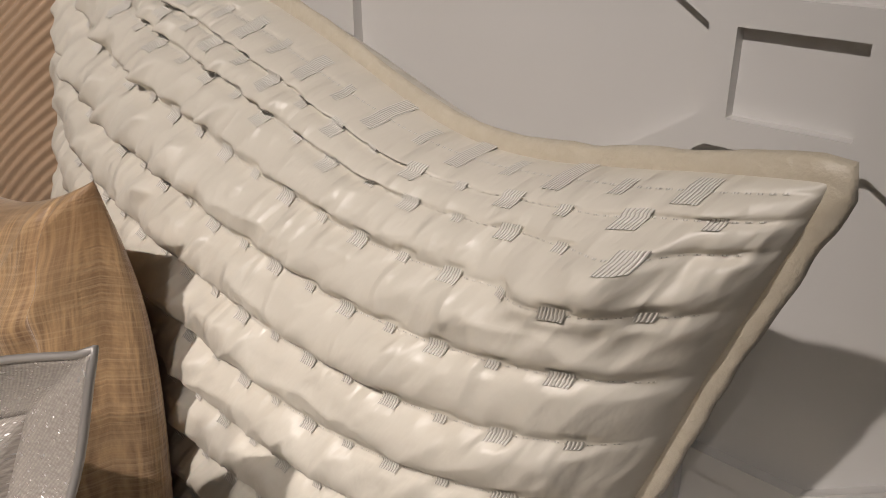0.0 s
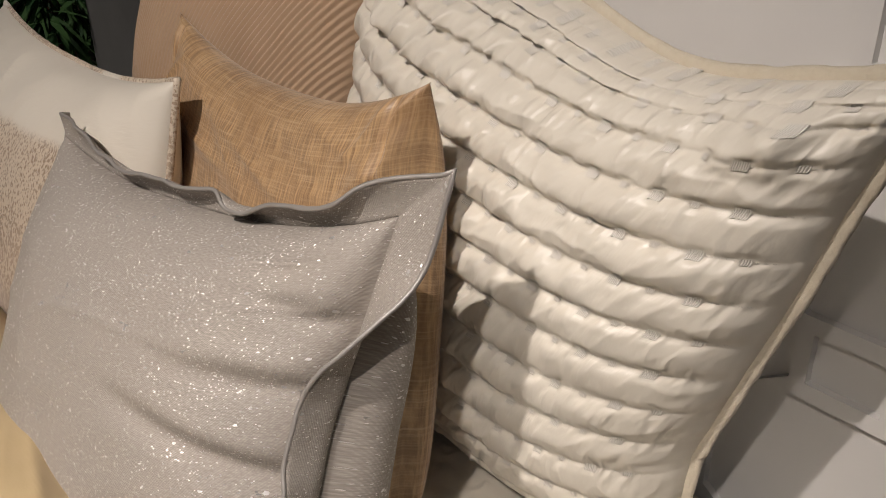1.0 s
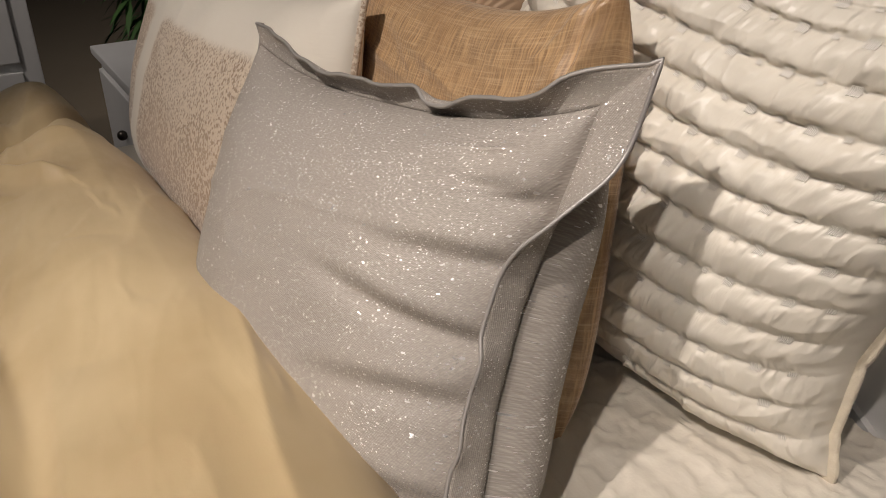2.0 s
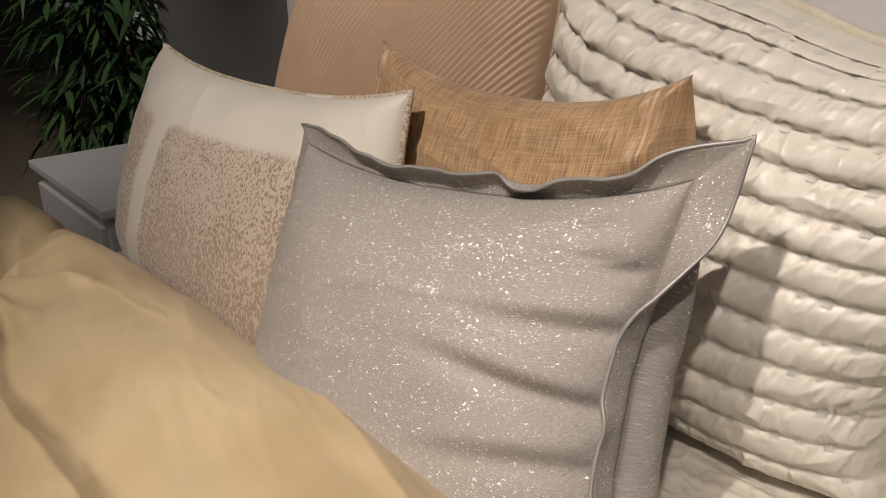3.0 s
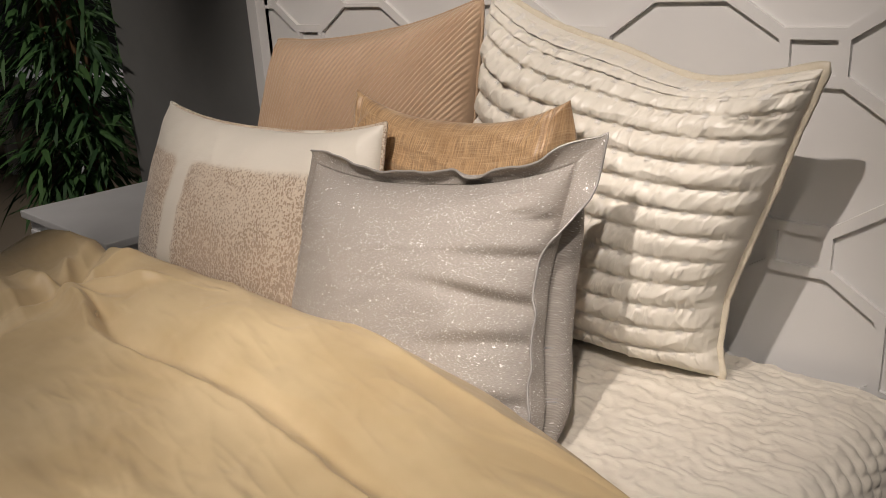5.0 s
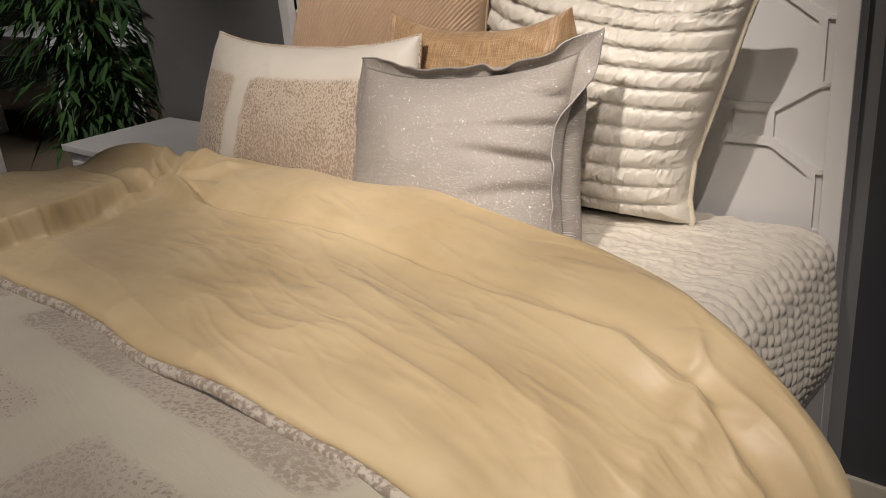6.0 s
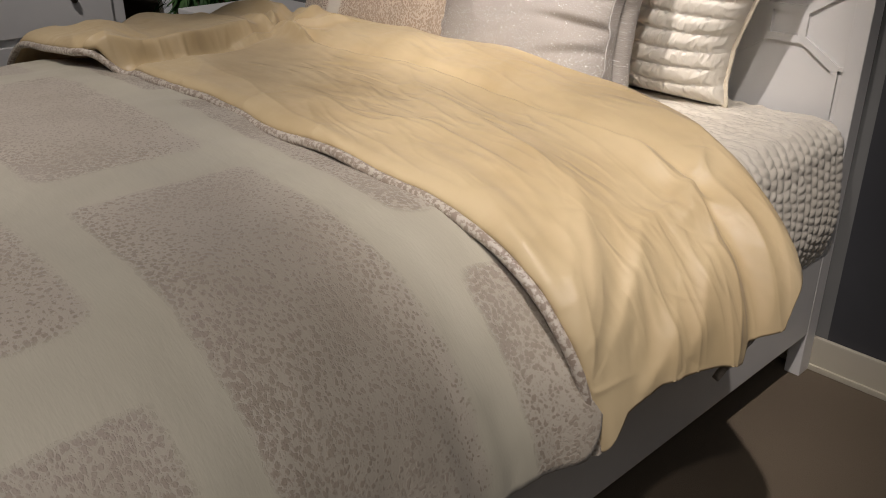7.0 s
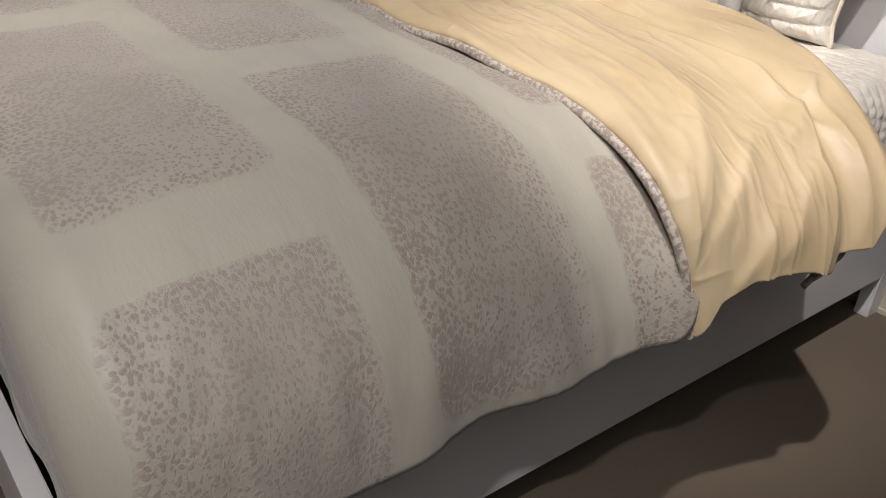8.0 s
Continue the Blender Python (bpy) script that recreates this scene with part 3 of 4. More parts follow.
def quilt_disp(x, y, u, v):
    r = row_line(x, y)
    k, dr = np.floor(r), r - np.round(r)
    wave = np.abs(np.sin(math.pi * r))
    puff = 0.0044 * wave
    # fullness drawn in by the stitches: pleats that cross the rows, close at the one side and few at the other
    lean = x - 0.45 * y + 0.006 * vnoise(x * 16, y * 16, 30)
    left = sstep(-u, -0.8, 0.4)
    row = np.round(r)
    few = sstep(fbm(x * 9, y * 9, 41), -0.35 - 0.5 * left, 0.25)
    pleat = few * ((0.0020 + 0.0050 * left) * ridge(lean * 30 + 0.7 * k, y * 5 + 0.9 * k, 31) + (0.0016 + 0.0026 * left) * crease(lean * 36 + 0.8 * k, y * 7 + k, 32, 0.25))
    pleat = pleat + (0.0005 + 0.0009 * left) * vnoise(lean * 55 + 1.1 * k, y * 7, 42)
    draw = np.exp(-np.abs(dr) / 0.24) * (0.0022 * crease(lean * 42 + 3.7 * row, y * 7, 38, 0.25) + 0.0012 * vnoise(lean * 95, row * 5.3 + y * 12, 39))
    slant = wave * (0.0045 * ridge(x * 10 + y * 9 + 1.7 * k, y * 15 - x * 8, 34) + 0.0042 * fbm(x * 13 + k, y * 13, 33))
    top = sstep(v, 0.15, 0.8)
    gather = top * (0.3 + 0.7 * left) * (0.0042 * crease(x * 15 - y * 9, y * 6 + x * 4, 35, 0.16) + 0.0024 * crease(x * 32 - y * 16, y * 9 + x * 4, 36, 0.2))
    bite = -0.0016 * np.exp(-(dr / 0.06) ** 2)
    # the dense stitching of each small square holds the cloth flat
    off = (x + q.w / 2 - 0.03 - 0.017 * (row % 2)) / 0.0305
    pad = np.exp(-(((off - np.round(off)) * 0.0305) / 0.0068) ** 4 - (dr / 0.15) ** 4)
    free = sstep(np.abs(dr), 0.0, 0.26)
    calm = 1 - 0.7 * sstep(v, 0.62, 0.90)
    relief = ((puff + slant) * calm + 0.5 * draw + free * pleat + (0.4 + 0.6 * free) * (1.4 - 0.8 * sstep(v, 0.72, 0.92)) * gather + bite * calm) * (1 - 0.8 * pad)
    corner = np.exp(-((u - 0.86) ** 2 + (v - 0.82) ** 2) / 0.02) * (0.014 * vnoise(x * 38, y * 38, 37) + 0.012)
    return relief + corner


q.disp = quilt_disp
q.build("cover", QUILT, quilt, 340, 320)
u, v, p = q.rim(120)
tube("piping", p - 0.002 * q.n, 0.0095, PIPING, quilt, "flat gold-cream satin piping", lump=0.12, flat=0.5)
# stitched squares along each quilting line, large and small in turn
for r in range(1, 15):
    yb = float(np.interp(r * 0.0485 - 0.300, climb(np.linspace(-0.32, 0.32, 400)), np.linspace(-0.32, 0.32, 400)))
    if abs(yb) > q.h / 2 - 0.006:
        continue
    x = -q.w / 2 + 0.03 + 0.017 * (r % 2)
    k = r % 2
    while x < q.w / 2 - 0.02:
        half = 0.0054 if k % 2 == 0 else 0.0033
        yy = yb - 0.004 * float(vnoise(x * 7, yb * 3, 21))
        a, b = np.meshgrid(np.linspace(-half, half, 5), np.linspace(-half, half, 5))
        gu, gv = (x + a) / (q.w / 2), (yy + b) / (q.h / 2)
        pts = q.face(gu, gv, 0.0016).reshape(-1, 3)
        link_mesh("stitched_square", pts, grid_faces(4, 4), THREAD, quilt, "", np.stack([a + x, b + yb], -1).reshape(-1, 2))
        x += 0.0305
        k += 1
    # a dotted stitch between the squares
    dashes, dash_faces = [], []
    for x0 in np.arange(-q.w / 2 + 0.012, q.w / 2 - 0.012, 0.0042):
        gx, gy = np.array((0, 0.0024, 0.0024, 0)) + x0, np.array((-0.0004, -0.0004, 0.0004, 0.0004)) + yb
        gy = gy - 0.004 * vnoise(gx * 7, gx * 0 + yb * 3, 21)
        dash_faces.append(tuple(range(len(dashes), len(dashes) + 4)))
        dashes += list(q.face(gx / (q.w / 2), gy / (q.h / 2), 0.0009))
    tagged(link_mesh("stitching", dashes, dash_faces, THREAD, quilt, "", np.array(dashes)[:, :2]), kind="stuff")

# ribbed tan sham
ribbed = thing("ribbed_sham", "large tan sham with fine slanting ribs", "pillow")
c = Cushion((-0.72, -0.135, 1.325), (-0.035, -0.10, 1.415), (-0.90, -0.15, 0.755), (-0.09, -0.15, 0.755), 0.135, 0.10, (0.03, 0.12), 0.5, 0.15, 0.03)


def rib_disp(x, y, u, v):
    a = x - y * (0.30 + 0.55 * u) + 0.002 * vnoise(x * 18, y * 18, 41)
    return 0.0052 * np.abs(np.sin(math.pi * a / 0.0118)) ** 0.8 + 0.006 * fbm(x * 5, y * 5, 43)


c.disp = rib_disp
c.build("cover", TAN, ribbed, 330, 240)
u, v, p = c.rim(60)
tube("piping", p, 0.004, TAN, ribbed, "narrow tan cord piping", lump=0.1)

# flecked ivory sham
flecks = thing("flecked_sham", "ivory jacquard sham with brown flecked blocks and corded edge", "pillow")
s = Cushion((-0.785, -0.415, 1.197), (-0.022, -0.405, 1.207), (-0.90, -0.50, 0.755), (0.0, -0.51, 0.755), 0.125, 0.08, (0.02, 0.16), 0.5, 0.22)
s.disp = lambda x, y, u, v: 0.007 * fbm(x * 7, y * 7, 51) + 0.006 * sstep(v, 0.3, 0.9) * ridge(x * 9 + y * 6, y * 4, 53)
s.build("cover", SHAM, flecks, 150, 120)
u, v, p = s.rim(60)
tube("cord_edge", p, 0.0045, SHAM, flecks, "corded edge in the same fabric", lump=0.1)

# golden brown silk cushion
gold_cushion = thing("silk_cushion", "golden brown slub silk cushion with pointed corners", "cushion")
o = Cushion((-0.186, -0.330, 1.250), (0.323, -0.313, 1.258), (-0.20, -0.375, 0.755), (0.325, -0.365, 0.755), 0.070, 0.075, (0.03, 0.20), 0.5, 0.1)
o.disp = lambda x, y, u, v: (0.006 * fbm(x * 8, y * 8, 61) + 0.014 * ridge(x * 16 - y * 10, y * 5 + x * 3, 63) * sstep(np.abs(u), 0.6, 0.95)
                             + 0.005 * ridge(x * 8 + y * 14, y * 9, 65) - 0.007 * np.exp(-((np.abs(u) - 0.90) / 0.02) ** 2))
o.over = 0.035
o.build("cover", SILK, gold_cushion, 150, 130)

# silver linen cushion with a flat flange all round
silver = thing("silver_linen_cushion", "silver-grey linen cushion with glitter thread and a wavy flange", "cushion")
l = Cushion((-0.092, -0.515, 1.148), (0.385, -0.395, 1.180), (-0.095, -0.625, 0.755), (0.445, -0.575, 0.755), 0.105, 0.13, (0.02, 0.17), 0.5, 0.2)


l.over = 0.05
l.seam = ((-1.0, -0.6, -0.2, 0.2, 0.6, 1.0), (0.0, 0.004, -0.010, -0.012, -0.004, 0.006))


def linen_disp(x, y, u, v):
    """Folds that run in from the side seam, deep there and dying out towards the middle."""
    h = 0.006 * fbm(x * 6, y * 6, 73) + 0.003 * ridge(x * 4, y * 17 - x * 4, 75)
    for v0, slope, reach, deep, wide in ((0.62, 0.10, 0.40, 0.010, 0.075), (0.34, 0.16, 0.60, 0.012, 0.085), (0.08, 0.02, 0.75, 0.017, 0.10), (-0.24, -0.05, 0.65, 0.011, 0.10), (-0.55, -0.08, 0.6, 0.010, 0.10)):
        d = v - v0 - slope * (1 - u) - 0.04 * np.sin(u * 4 + v0 * 9)
        fade = sstep(u, 1 - reach * 1.3, 0.95)
        h = h + deep * fade * (0.6 * np.exp(-((d - wide * 0.9) / wide) ** 2) - np.exp(-(d / (wide * 0.62)) ** 2))
    # a pucker below the corner
    return h + 0.006 * sstep(u, 0.3, 0.9) * sstep(v, 0.1, 0.6) * ridge(x * 10, y * 24, 77)


l.disp = linen_disp
l.build("cover", LINEN, silver, 180, 180)


def flange():
    """The loose border: rolls forward along the top, ends in a sharp corner and folds forward down the side."""
    u, v, rim = l.rim(110)
    up = (l.c[0] - l.c[2]) / np.linalg.norm(l.c[0] - l.c[2])
    n, steps = len(u), 8
    level, upright = np.abs(v) > 0.9999, np.abs(u) > 0.9999
    outx = np.where(upright, np.sign(u), np.sign(u) * sstep(np.abs(u), 0.86, 1.0))
    outy = np.where(level, np.sign(v), np.sign(v) * sstep(np.abs(v), 0.86, 1.0))
    out = outx[:, None] * l.right + outy[:, None] * up
    top = np.where(level & (v > 0), 1 - sstep(np.abs(u), 0.80, 1.0), 0.0)
    side = np.where(upright, 1.0, sstep(np.abs(u), 0.9, 1.0) * (v < 0))
    wave = vnoise(u * 5.5 + 4, v * 0 + 2.0, 81)
    ruffle = vnoise(v * 4.5 + 1.3, u * 0 + 5.0, 85)
    # how far the border turns towards the viewer (plus) or away
    roll = top * (1.25 + 0.6 * wave) + 0.10 * vnoise(u * 9, v * 9, 83)
    hinge = side * np.where(u > 0, 1.75 * sstep(-v, -0.93, -0.30) + 0.30 * ruffle * sstep(-v, -0.5, 0.0), -0.5)
    width = (0.042 - 0.010 * top + 0.004 * side * ruffle) * (1 - 0.45 * sstep(-u, 0.8, 1.0) * sstep(v, 0.8, 1.0))
    rows = [rim]
    for k in range(1, steps + 1):
        t = k / steps
        a = roll * t * 1.3 + hinge * sstep(t, -0.25, 0.45)
        rows.append(rows[-1] + (width / steps)[:, None] * (np.cos(a)[:, None] * out + np.sin(a)[:, None] * l.n))
    faces = []
    for k in range(steps):
        for i in range(n):
            j = (i + 1) % n
            faces.append((k * n + i, k * n + j, (k + 1) * n + j, (k + 1) * n + i))
    uv = np.stack([np.stack([u * l.w / 2 + outx * 0.042 * k / steps, v * l.h / 2 + outy * 0.042 * k / steps], -1) for k in range(steps + 1)])
    ob = link_mesh("flange", np.stack(rows).reshape(-1, 3), faces, LINEN, silver, "loose wavy linen border", uv.reshape(-1, 2))
    mod = ob.modifiers.new("thickness", "SOLIDIFY")
    mod.thickness, mod.offset = 0.003, 0
    tube("braid", rows[-1], 0.0022, SILVER_EDGE, silver, "thin silver braid on the border", sides=6)


flange()

# ---- duvet, turned back over itself ----
duvet = thing("duvet", "thick duvet, grey flecked jacquard turned back to its gold reverse", "duvet")


def duvet_shape(S, Y, gold, W=None):
    """Place of a point on the cover: S along the cloth from the middle of the bed, Y along the bed."""
    # half widths and heights along the bed
    if gold:
        ys = [-1.45, -1.29, -1.05, -0.86, -0.70, -0.56, -0.48]
        top = np.interp(Y, [-1.45, -1.29, -1.05, -0.90, -0.80, -0.70, -0.585], [0.894, 0.899, 0.906, 0.908, 0.922, 0.938, 0.938])
        flat = np.interp(W, ys, [0.60, 0.60, 0.60, 0.56, 0.50, 0.45, 0.42])
        wide = np.interp(W, ys, [1.00, 1.008, 1.06, 1.09, 1.09, 1.05, 1.00])
        fall = np.interp(W, ys, [0.36, 0.36, 0.34, 0.30, 0.29, 0.28, 0.25])
    else:
        ys = [-2.32, -2.20, -2.05, -1.70, -1.40, -1.0]
        top = np.interp(Y, ys, [0.80, 0.845, 0.872, 0.880, 0.872, 0.81])
        flat = np.interp(Y, ys, [0.52, 0.54, 0.54, 0.55, 0.565, 0.56])
        wide = np.interp(Y, [-2.2, -1.5, -1.4, -1.3, -1.0], [0.915, 0.930, 0.952, 0.988, 0.99])
        fall = np.interp(Y, ys, [0.36, 0.36, 0.36, 0.36, 0.36, 0.30])
    mid = -0.10
    flip = S < mid
    d = np.abs(S - mid)
    f, w = flat - mid, wide - mid
    r = w - f
    # a quarter of an ellipse, then straight down
    quarter = 0.5 * math.pi * np.sqrt((r * r + fall * fall) / 2)
    a = np.clip((d - f) / quarter, 0, 1) * math.pi / 2
    past = np.clip(d - f - quarter, 0, None)
    x = np.where(d < f, d, f + r * np.sin(a)) - 0.25 * past
    z = top - fall * (1 - np.cos(a)) - past
    z = z - 0.02 * np.clip(d / np.maximum(f, 0.1), 0, 1) ** 2
    x = np.where(flip, mid - x * 0.98, mid + x)
    nx = np.where(flip, -1, 1) * np.sin(a)
    return x, z, nx, np.cos(a)


def jacquard():
    s = np.linspace(-1.30, 1.115, 240)
    t = np.linspace(0, 1, 150)
    y = -1.02 - 1.155 * t
    S, Y = np.meshgrid(s, y)
    S = S - 0.17 * sstep(Y, -1.32, -1.22) * sstep(S, 0.8, 1.115)
    x, z, nx, nz = duvet_shape(S, Y, False)
    h = 0.010 * fbm(S * 3.1, Y * 3.1, 91) + 0.004 * fbm(S * 9, Y * 9, 93)
    hang = sstep(np.abs(S + 0.1), 0.75, 1.2)
    h = h + hang * 0.020 * vnoise(Y * 6.5, S * 1.5, 95) + hang * 0.006 * ridge(Y * 14, S * 4, 97)
    verts = np.stack([x + nx * h, Y, z + nz * h], -1)
    # the foot end rolls over and down
    m = len(s)
    extra, uvs = [], []
    base = verts[-1].copy()
    for k in range(1, 25):
        a = min(k / 7, 1) * math.pi / 2
        down = max(0, k - 7) * 0.030
        drop = 0.075 * (1 - math.cos(a)) + down
        p = base.copy()
        p[:, 1] -= 0.055 * math.sin(a) - 0.10 * max(0, down - 0.1)
        p[:, 1] += 0.018 * vnoise(s * 7, s * 0 + k * 0.25, 99) * (k / 16)
        p[:, 2] = np.maximum(base[:, 2] - drop, 0.352)
        shrink = 1 - 0.04 * math.sin(a)
        p[:, 0] = -0.10 + (base[:, 0] + 0.10) * shrink
        extra.append(p)
        uvs.append(np.stack([s, np.full(m, y[-1] - 0.012 * k - down)], -1))
    V = np.vstack([verts.reshape(-1, 3)] + extra)
    uv = np.vstack([np.stack([S, Y], -1).reshape(-1, 2)] + uvs)
    ob = link_mesh("jacquard_face", V, grid_faces(m - 1, len(y) - 1 + 24), DUVET, duvet, "grey-cream jacquard with flecked blocks", uv)
    mod = ob.modifiers.new("thickness", "SOLIDIFY")
    mod.thickness, mod.offset = 0.02, -1


def crest(S, Y, line, width, skew=1.0):
    """A sharp fold along a line of points, 1 on it, fading to the sides and towards both ends."""
    best = np.zeros_like(S)
    run, total = 0.0, sum(math.dist(line[k], line[k + 1]) for k in range(len(line) - 1))
    for (x0, y0), (x1, y1) in zip(line[:-1], line[1:]):
        dx, dy = x1 - x0, y1 - y0
        ln = math.hypot(dx, dy)
        t = np.clip(((S - x0) * dx + (Y - y0) * dy) / ln ** 2, 0, 1)
        px, py = S - x0 - t * dx, Y - y0 - t * dy
        w = np.where(dx * py - dy * px > 0, width * skew, width)
        along = (run + t * ln) / total
        best = np.maximum(best, np.exp(1 - np.sqrt(1 + (px * px + py * py) / (w * w) * 2.0)) * np.sqrt(np.clip(4 * along * (1 - along) + 0.08, 0, 1)))
        run += ln
    return best


def gold_height(S, Y):
    """Puffs, creases and folds of the turned-back part."""
    bend = 0.008 * fbm(S * 9, Y * 9, 131)
    S2, Y2 = S + bend, Y - bend + 0.004 * vnoise(S * 30, Y * 30, 132)
    crease_y = np.interp(S, [-0.9, -0.46, -0.25, 0.15, 0.31, 0.54, 0.80, 0.86, 0.95, 1.06, 1.19], [-0.83, -0.872, -0.908, -0.907, -0.90, -0.923, -0.93, -0.94, -0.99, -1.01, -1.05])
    crease_y = crease_y + 0.010 * vnoise(S * 6, S * 0 + 1, 101) + 0.004 * vnoise(S * 19, S * 0 + 2, 100)
    d = Y - crease_y
    strong = np.interp(S, [-0.6, -0.45, -0.2, 0.05, 0.2, 0.5, 0.7, 1.0, 1.2], [0.2, 1.4, 1.5, 1.1, 1.1, 1.3, 1.1, 0.6, 0.35])
    groove = strong * (0.015 * np.exp(-np.abs(d) / 0.016) * (d > 0) + 0.015 * np.exp(-np.abs(d) / 0.035) * (d <= 0) - 0.013 * np.exp(-((d - 0.035) / 0.022) ** 2))
    roll = 0.016 * np.exp(-((d - 0.14) / 0.07) ** 2)
    # long folds that run down the drape, a little askew
    along, over = S + 0.02 * vnoise(S * 5, Y * 5, 102), Y + 0.22 * S + 0.012 * vnoise(S * 6, Y * 6, 106)
    patchy = sstep(fbm(S * 2.2, Y * 3.0, 124), -0.30, 0.30)
    fan = 0.006 * fbm(S * 3, Y * 4, 105) + 0.012 * ridge(along * 1.5, over * 6, 103)
    fan = fan + patchy * (0.0080 * crease(along * 1.5, over * 7, 121, 0.22) + 0.0040 * crease(along * 2.6, over * 15, 122, 0.24) + 0.0016 * crease(along * 5, over * 30, 123, 0.25))
    hang = sstep(S, 0.62, 1.05)
    fall_way = Y + 0.22 * (S - 0.9)
    pleat = hang * (0.010 * vnoise(fall_way * 6, S * 1.3, 107) + 0.006 * ridge(fall_way * 13, S * 1.9, 109) + 0.0025 * vnoise(fall_way * 30, S * 2, 110))
    for line in (((0.73, -1.08), (0.84, -1.17), (0.97, -1.27)), ((0.85, -1.04), (0.93, -1.14), (1.02, -1.25)), ((0.95, -1.00), (1.02, -1.06), (1.10, -1.13)),
                 ((0.70, -1.25), (0.80, -1.285), (0.94, -1.31)), ((0.80, -1.17), (0.90, -1.26), (1.00, -1.31)), ((1.00, -1.10), (1.12, -1.20))):
        pleat = pleat + 0.011 * crest(S2, Y2, line, 0.016, 2.0)
    for line in (((0.50, -1.07), (0.62, -1.11), (0.76, -1.14)), ((0.50, -1.20), (0.60, -1.23), (0.75, -1.29)), ((0.30, -1.02), (0.46, -1.10)), ((-0.38, -1.10), (-0.30, -1.24)),
                 ((0.05, -1.00), (0.22, -1.09)), ((0.16, -0.80), (0.34, -0.86)), ((0.40, -0.78), (0.62, -0.88)), ((-0.10, -0.78), (0.04, -0.86)), ((0.62, -0.84), (0.78, -0.91))):
        fan = fan + 0.007 * crest(S2, Y2, line, 0.018, 2.4)
    # the far side lies in a second, fatter roll
    cx = np.interp(Y, [-1.40, -1.27, -1.08, -0.95, -0.86, -0.75, -0.60], [-0.50, -0.49, -0.462, -0.462, -0.49, -0.62, -0.80])
    cx = cx + 0.012 * vnoise(Y * 14, Y * 0 + 3, 133)
    far = sstep(cx - S, -0.008, 0.035) * (0.25 + 0.75 * sstep(-Y, 0.84, 1.00))
    fat = far * (0.050 + 0.014 * vnoise(Y * 9, S * 5, 113)) - 0.016 * np.exp(-((cx - S + 0.025) / 0.025) ** 2)
    # two pinches where the folds meet
    pinch = 0.0
    for cxp, cyp, ends in ((-0.477, -0.858, ((-0.64, -0.79), (-0.50, -0.70), (-0.30, -0.75), (-0.24, -0.905), (-0.30, -0.84), (-0.455, -1.02), (-0.62, -0.90))),
                           (0.835, -0.932, ((0.72, -0.895), (0.80, -0.84), (0.90, -1.02), (0.87, -1.06), (0.93, -0.92)))):
        for ex, ey in ends:
            mid = ((cxp + ex) / 2 + 0.012, (cyp + ey) / 2)
            pinch = pinch + (0.028 if cxp < 0 else 0.012) * crest(S2, Y2, ((cxp, cyp), mid, (ex, ey)), 0.011, 1.8)
        pinch = pinch - (0.030 if cxp < 0 else 0.018) * np.exp(-np.hypot(S - cxp, Y - cyp) / 0.035)
    hemline = np.exp(-np.clip(Y + 1.30, 0, None) / 0.07) * 0.005 * crease(S * 8, Y * 3, 116, 0.15)
    return groove + roll + fan + pleat + fat + pinch + hemline


def gold_fold():
    s = np.linspace(-1.34, 1.19, 560)
    t = np.linspace(0, 1, 260)
    S, T = np.meshgrid(s, t)
    # the lower edge: a pointed corner at the hem, a notch under the fold, a second point beyond it
    cut = np.interp(T, (0, 0.03, 0.10, 0.25, 0.40, 0.50, 0.60, 0.64, 0.69, 0.78, 0.86, 1.0), (0, 0.02, 0.055, 0.07, 0.06, 0.045, 0.02, 0.05, 0.045, 0.03, 0.08, 0.16))
    S = S - cut * sstep(S, 0.75, 1.19)
    hem = -1.312 - 0.085 * sstep(-S, 0.44, 0.60) + 0.012 * vnoise(S * 4, S * 0, 117) + 0.025 * sstep(S, 0.9, 1.2)
    ridge_y = -0.580 - 0.13 * sstep(S, 0.35, 0.85) - 0.13 * sstep(S, 0.75, 1.2) - 0.05 * sstep(-S, 0.45, 0.75) + 0.010 * vnoise(S * 3, S * 0 + 4, 119)
    Y = hem + (ridge_y - hem) * T
    x, z, nx, nz = duvet_shape(S, hem + (-0.585 - hem) * T, True, Y)
    h = gold_height(S, Y)
    # thick rounded front by the pillows and a rounded hem
    front = np.clip((1 - T) / 0.17, 0, 1)
    curl = 1 - np.sqrt(1 - (1 - front) ** 2)
    z = z - curl * 0.16 * nz
    x = x - curl * 0.05 * nx
    e = np.clip(T / 0.045, 0, 1)
    lift = -0.020 * (1 - np.sqrt(1 - (1 - e) ** 2))
    verts = np.stack([x + nx * (h + lift), Y, z + nz * (h + lift)], -1)
    uv = np.stack([S, Y], -1).reshape(-1, 2)
    ob = link_mesh("gold_reverse", verts.reshape(-1, 3), grid_faces(len(s) - 1, len(t) - 1), GOLD, duvet, "gold cotton sateen reverse, turned back and creased", uv)
    mod = ob.modifiers.new("thickness", "SOLIDIFY")
    mod.thickness, mod.offset = 0.03, -1
    edge = verts[0].copy()
    for _ in range(40):
        edge[1:-1] = (edge[:-2] + edge[1:-1] + edge[2:]) / 3
    edge = edge[::3] + np.array((0, -0.004, -0.004))
    tube("hem_piping", edge, 0.0095, CORD, duvet, "corded hem in flecked jacquard", closed=False, lump=0.08, across=(0, 0, 1))


jacquard()
gold_fold()


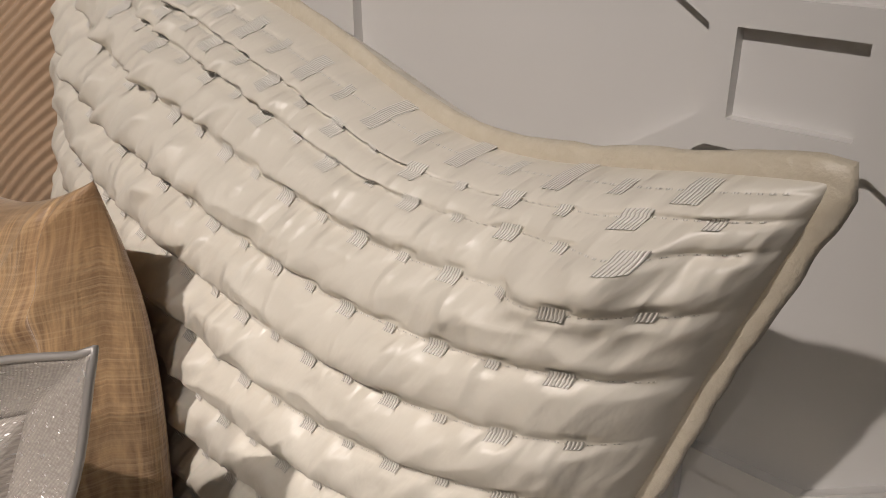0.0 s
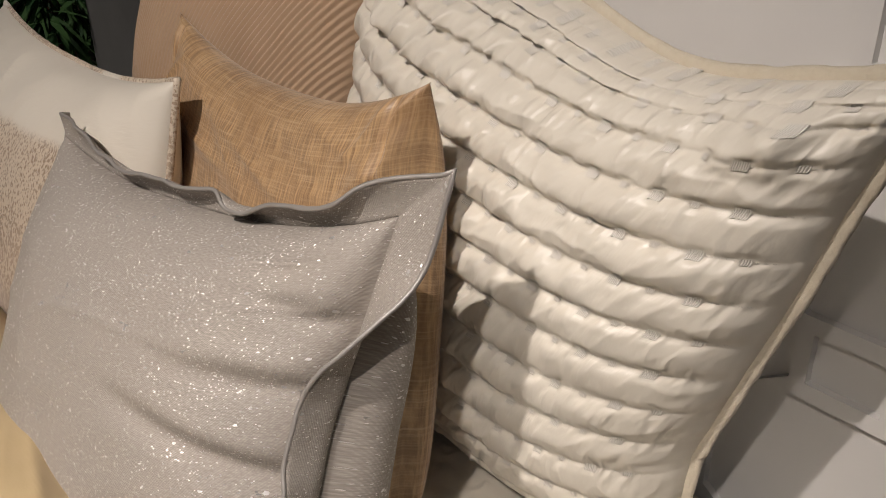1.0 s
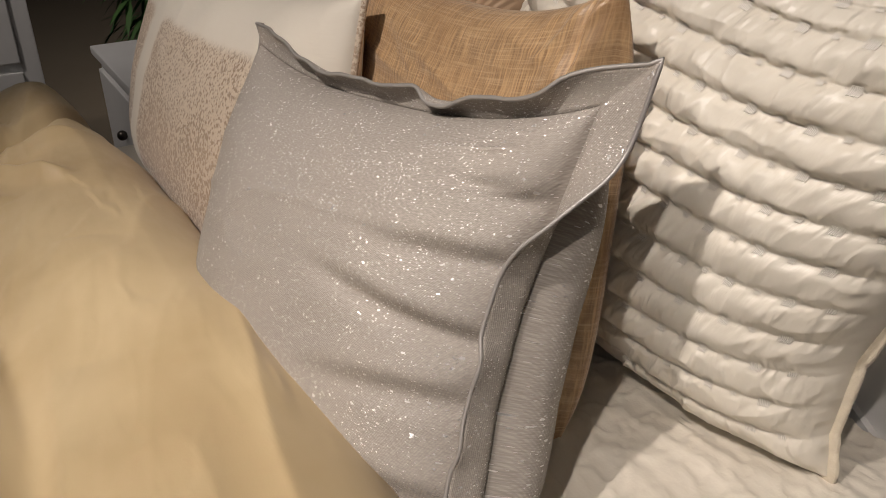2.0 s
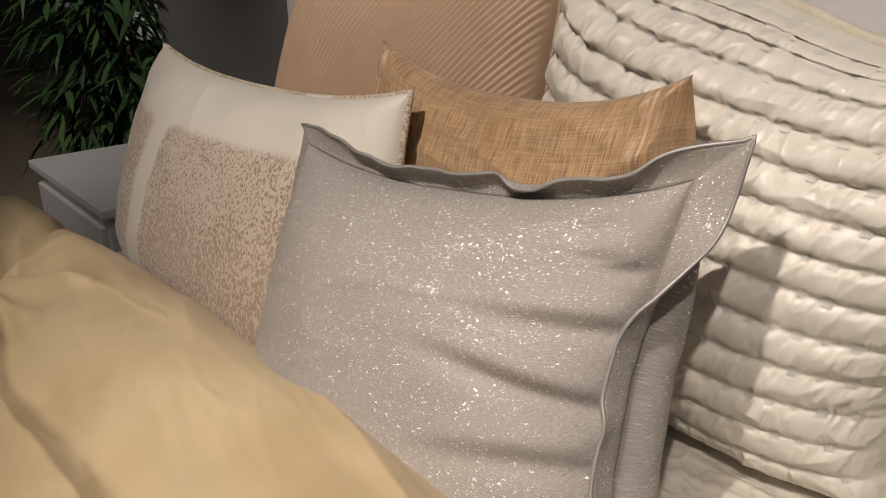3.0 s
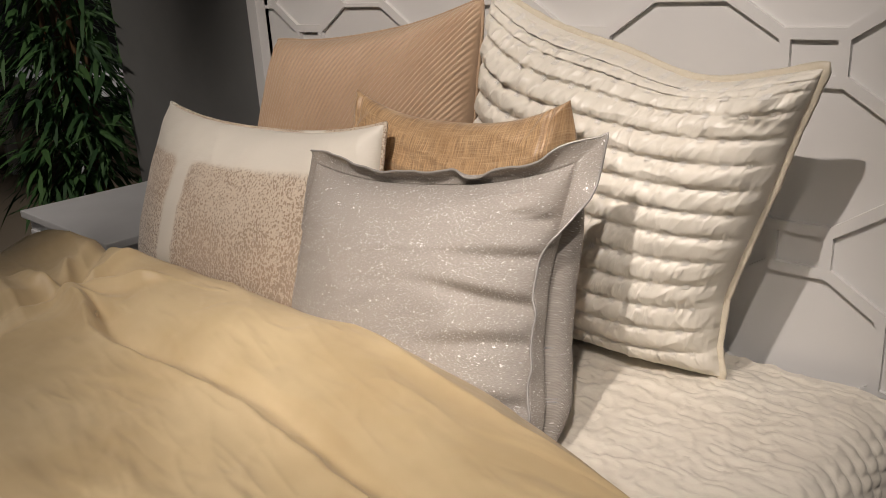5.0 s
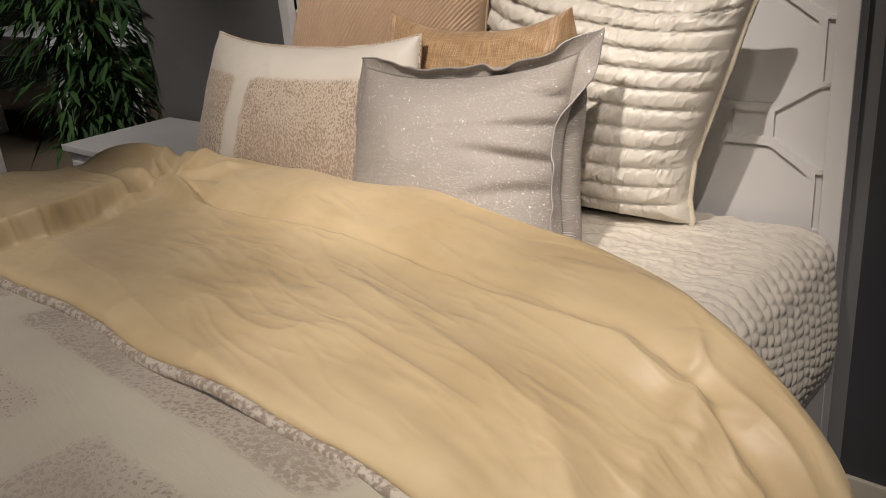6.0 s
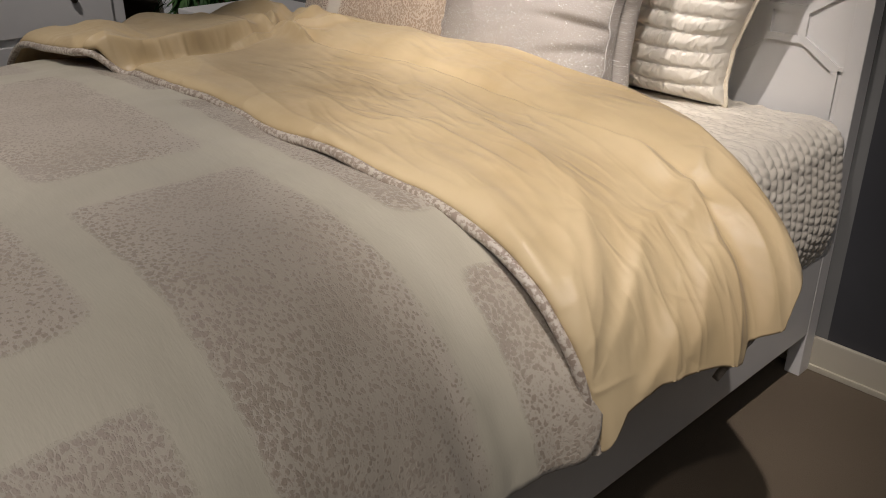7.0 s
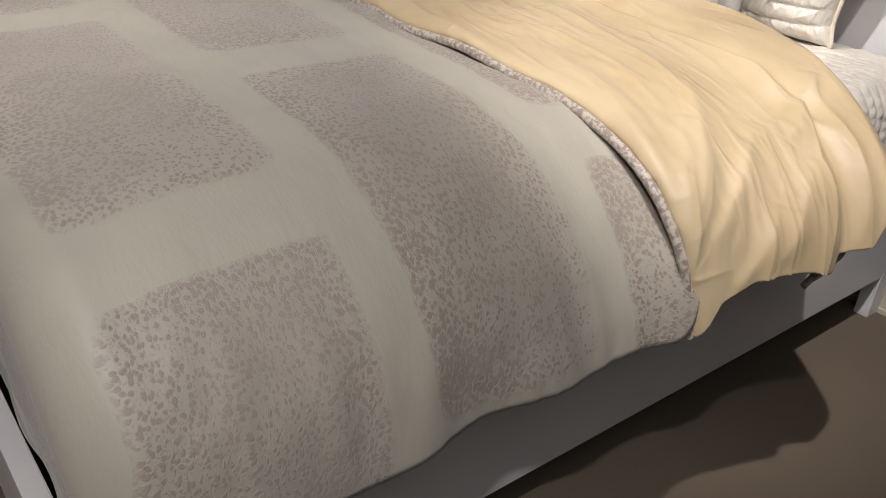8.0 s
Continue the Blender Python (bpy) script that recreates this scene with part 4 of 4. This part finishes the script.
def peeking_corner():
    """The jacquard corner that shows below the gold hem."""
    u, w = np.meshgrid(np.linspace(0, 1, 9), np.linspace(0, 1, 9))
    y = -1.03 + 0.13 * u
    x = 1.045 - 0.02 * u + 0.012 * np.sin(w * 3.0) - 0.01 * w
    z = 0.66 - (0.085 + 0.035 * u * (1 - w)) * w + 0.004 * np.sin(u * 9)
    uv = np.stack([u * 0.13 + 0.4, w * 0.12 - 1.65], -1).reshape(-1, 2)
    ob = link_mesh("turned_corner", np.stack([x, y, z], -1).reshape(-1, 3), grid_faces(8, 8), DUVET, duvet, "flecked jacquard corner below the gold hem", uv)
    mod = ob.modifiers.new("thickness", "SOLIDIFY")
    mod.thickness, mod.offset = 0.012, -1


peeking_corner()

# ---- beyond the bed ----


def drawer_front(parent, lo, hi, axis, material, knob_at):
    bm = box(lo, hi, 0.004)
    ob = part("drawer_front", bm, material, parent)
    bm = bmesh.new()
    bmesh.ops.create_uvsphere(bm, u_segments=14, v_segments=9, radius=0.015)
    for v in bm.verts:
        v.co = Vector(knob_at) + v.co
    part("knob", bm, METAL, ob, "round dark metal knob", smooth=True)


night = thing("nightstand", "cool white painted nightstand with two drawers", "nightstand")
part("tabletop", box((-1.90, -0.455, 0.735), (-1.24, 0.02, 0.76), 0.004), GREYWHITE, night)
part("body", box((-1.88, -0.435, 0.08), (-1.26, 0.015, 0.7345), 0.003), GREYWHITE, night)
for z0, z1 in ((0.44, 0.70), (0.14, 0.41)):
    drawer_front(night, (-1.85, -0.450, z0), (-1.29, -0.4352, z1), 1, GREYWHITE, (-1.57, -0.463, (z0 + z1) / 2))
for x in (-1.87, -1.31):
    for y in (-0.42, -0.04):
        part("foot", box((x, y, 0), (x + 0.04, y + 0.04, 0.0798), 0.002), GREYWHITE, night)

chest = thing("chest_of_drawers", "tall cool white chest of drawers facing the bed", "chest")
part("body", box((-2.62, -1.75, 0.06), (-2.15, -0.58, 1.25), 0.004), GREYWHITE, chest)
part("plinth", box((-2.60, -1.73, 0.0), (-2.17, -0.60, 0.0598)), GREYWHITE, chest)
for z0 in (0.10, 0.39, 0.68, 0.97):
    drawer_front(chest, (-2.1498, -1.70, z0), (-2.135, -0.64, z0 + 0.26), 0, GREYWHITE, (-2.122, -0.80, z0 + 0.13))
card = part("price_card", box((-2.1346, -0.80, 0.98), (-2.133, -0.66, 1.14)), PAPER)
tagged(card, "white printed card taped to the chest of drawers", "card")
for k, (y0, y1) in enumerate(((-0.78, -0.74), (-0.73, -0.69), (-0.78, -0.70), (-0.78, -0.72))):
    part("printed_line", box((-2.1329, y0, 1.115 - 0.03 * k - 0.006), (-2.1325, y1, 1.115 - 0.03 * k)), INK, card)

plant = thing("bamboo_plant", "tall artificial bamboo with dark leaves in a dark pot", "plant")
bm = bmesh.new()
bmesh.ops.create_cone(bm, cap_ends=True, segments=28, radius1=0.13, radius2=0.17, depth=0.34, matrix=pose(-2.42, 0.05, 0.17))
part("pot", bm, DARK, plant, "dark round pot", smooth=False)
rng = random.Random(7)
stems = []
for k in range(7):
    a = rng.uniform(0, 6.283)
    r = rng.uniform(0.02, 0.10)
    base = np.array((-2.42 + r * math.cos(a), 0.05 + r * math.sin(a), 0.30))
    leanx, leany = rng.uniform(-0.25, 0.25), rng.uniform(-0.2, 0.2)
    pts = [base + np.array((leanx * t * t, leany * t * t, 1.9 * t)) for t in np.linspace(0, 1, 22)]
    stems.append(pts)
    tube("stem", pts, 0.012, STEM, plant, "brown jointed cane", closed=False, sides=8, lump=0.12)
verts, faces = [], []
for pts in stems:
    for k in range(150):
        t = rng.uniform(0.18, 1.0)
        at = pts[int(t * 21)]
        a = rng.uniform(0, 6.283)
        reach = rng.uniform(0.04, 0.55) * (0.6 + 0.4 * t)
        o0 = at + np.array((math.cos(a) * reach, math.sin(a) * reach * 0.8, rng.uniform(-0.02, 0.10)))
        for m in range(3):
            b = a + rng.uniform(-0.9, 0.9)
            d = np.array((math.cos(b), math.sin(b), rng.uniform(-1.0, 0.15)))
            d /= np.linalg.norm(d)
            sidev = np.cross(d, (0, 0, 1))
            sidev /= np.linalg.norm(sidev) + 1e-6
            ln, wd = rng.uniform(0.10, 0.19), rng.uniform(0.008, 0.014)
            droop = np.array((0, 0, -0.03))
            n0 = len(verts)
            verts += [o0, o0 + d * ln * 0.35 + sidev * wd, o0 + d * ln * 0.35 - sidev * wd, o0 + d * ln * 0.7 + sidev * wd * 0.7 + droop * 0.4,
                      o0 + d * ln * 0.7 - sidev * wd * 0.7 + droop * 0.4, o0 + d * ln + droop]
            faces += [(n0, n0 + 1, n0 + 2), (n0 + 1, n0 + 3, n0 + 4, n0 + 2), (n0 + 3, n0 + 5, n0 + 4)]
tagged(link_mesh("crown", verts, faces, LEAF, plant, "drooping narrow dark green leaves", smooth=False), kind="stuff")
table = thing("display_table", "pale display table far behind the plant", "table")
part("tabletop", box((-6.6, 0.95, 0.70), (-5.0, 1.75, 0.86), 0.01), GREYWHITE, table)
for x in (-6.5, -5.2):
    for y in (1.0, 1.6):
        part("leg", box((x, y, 0.0), (x + 0.08, y + 0.08, 0.6998), 0.004), GREYWHITE, table)
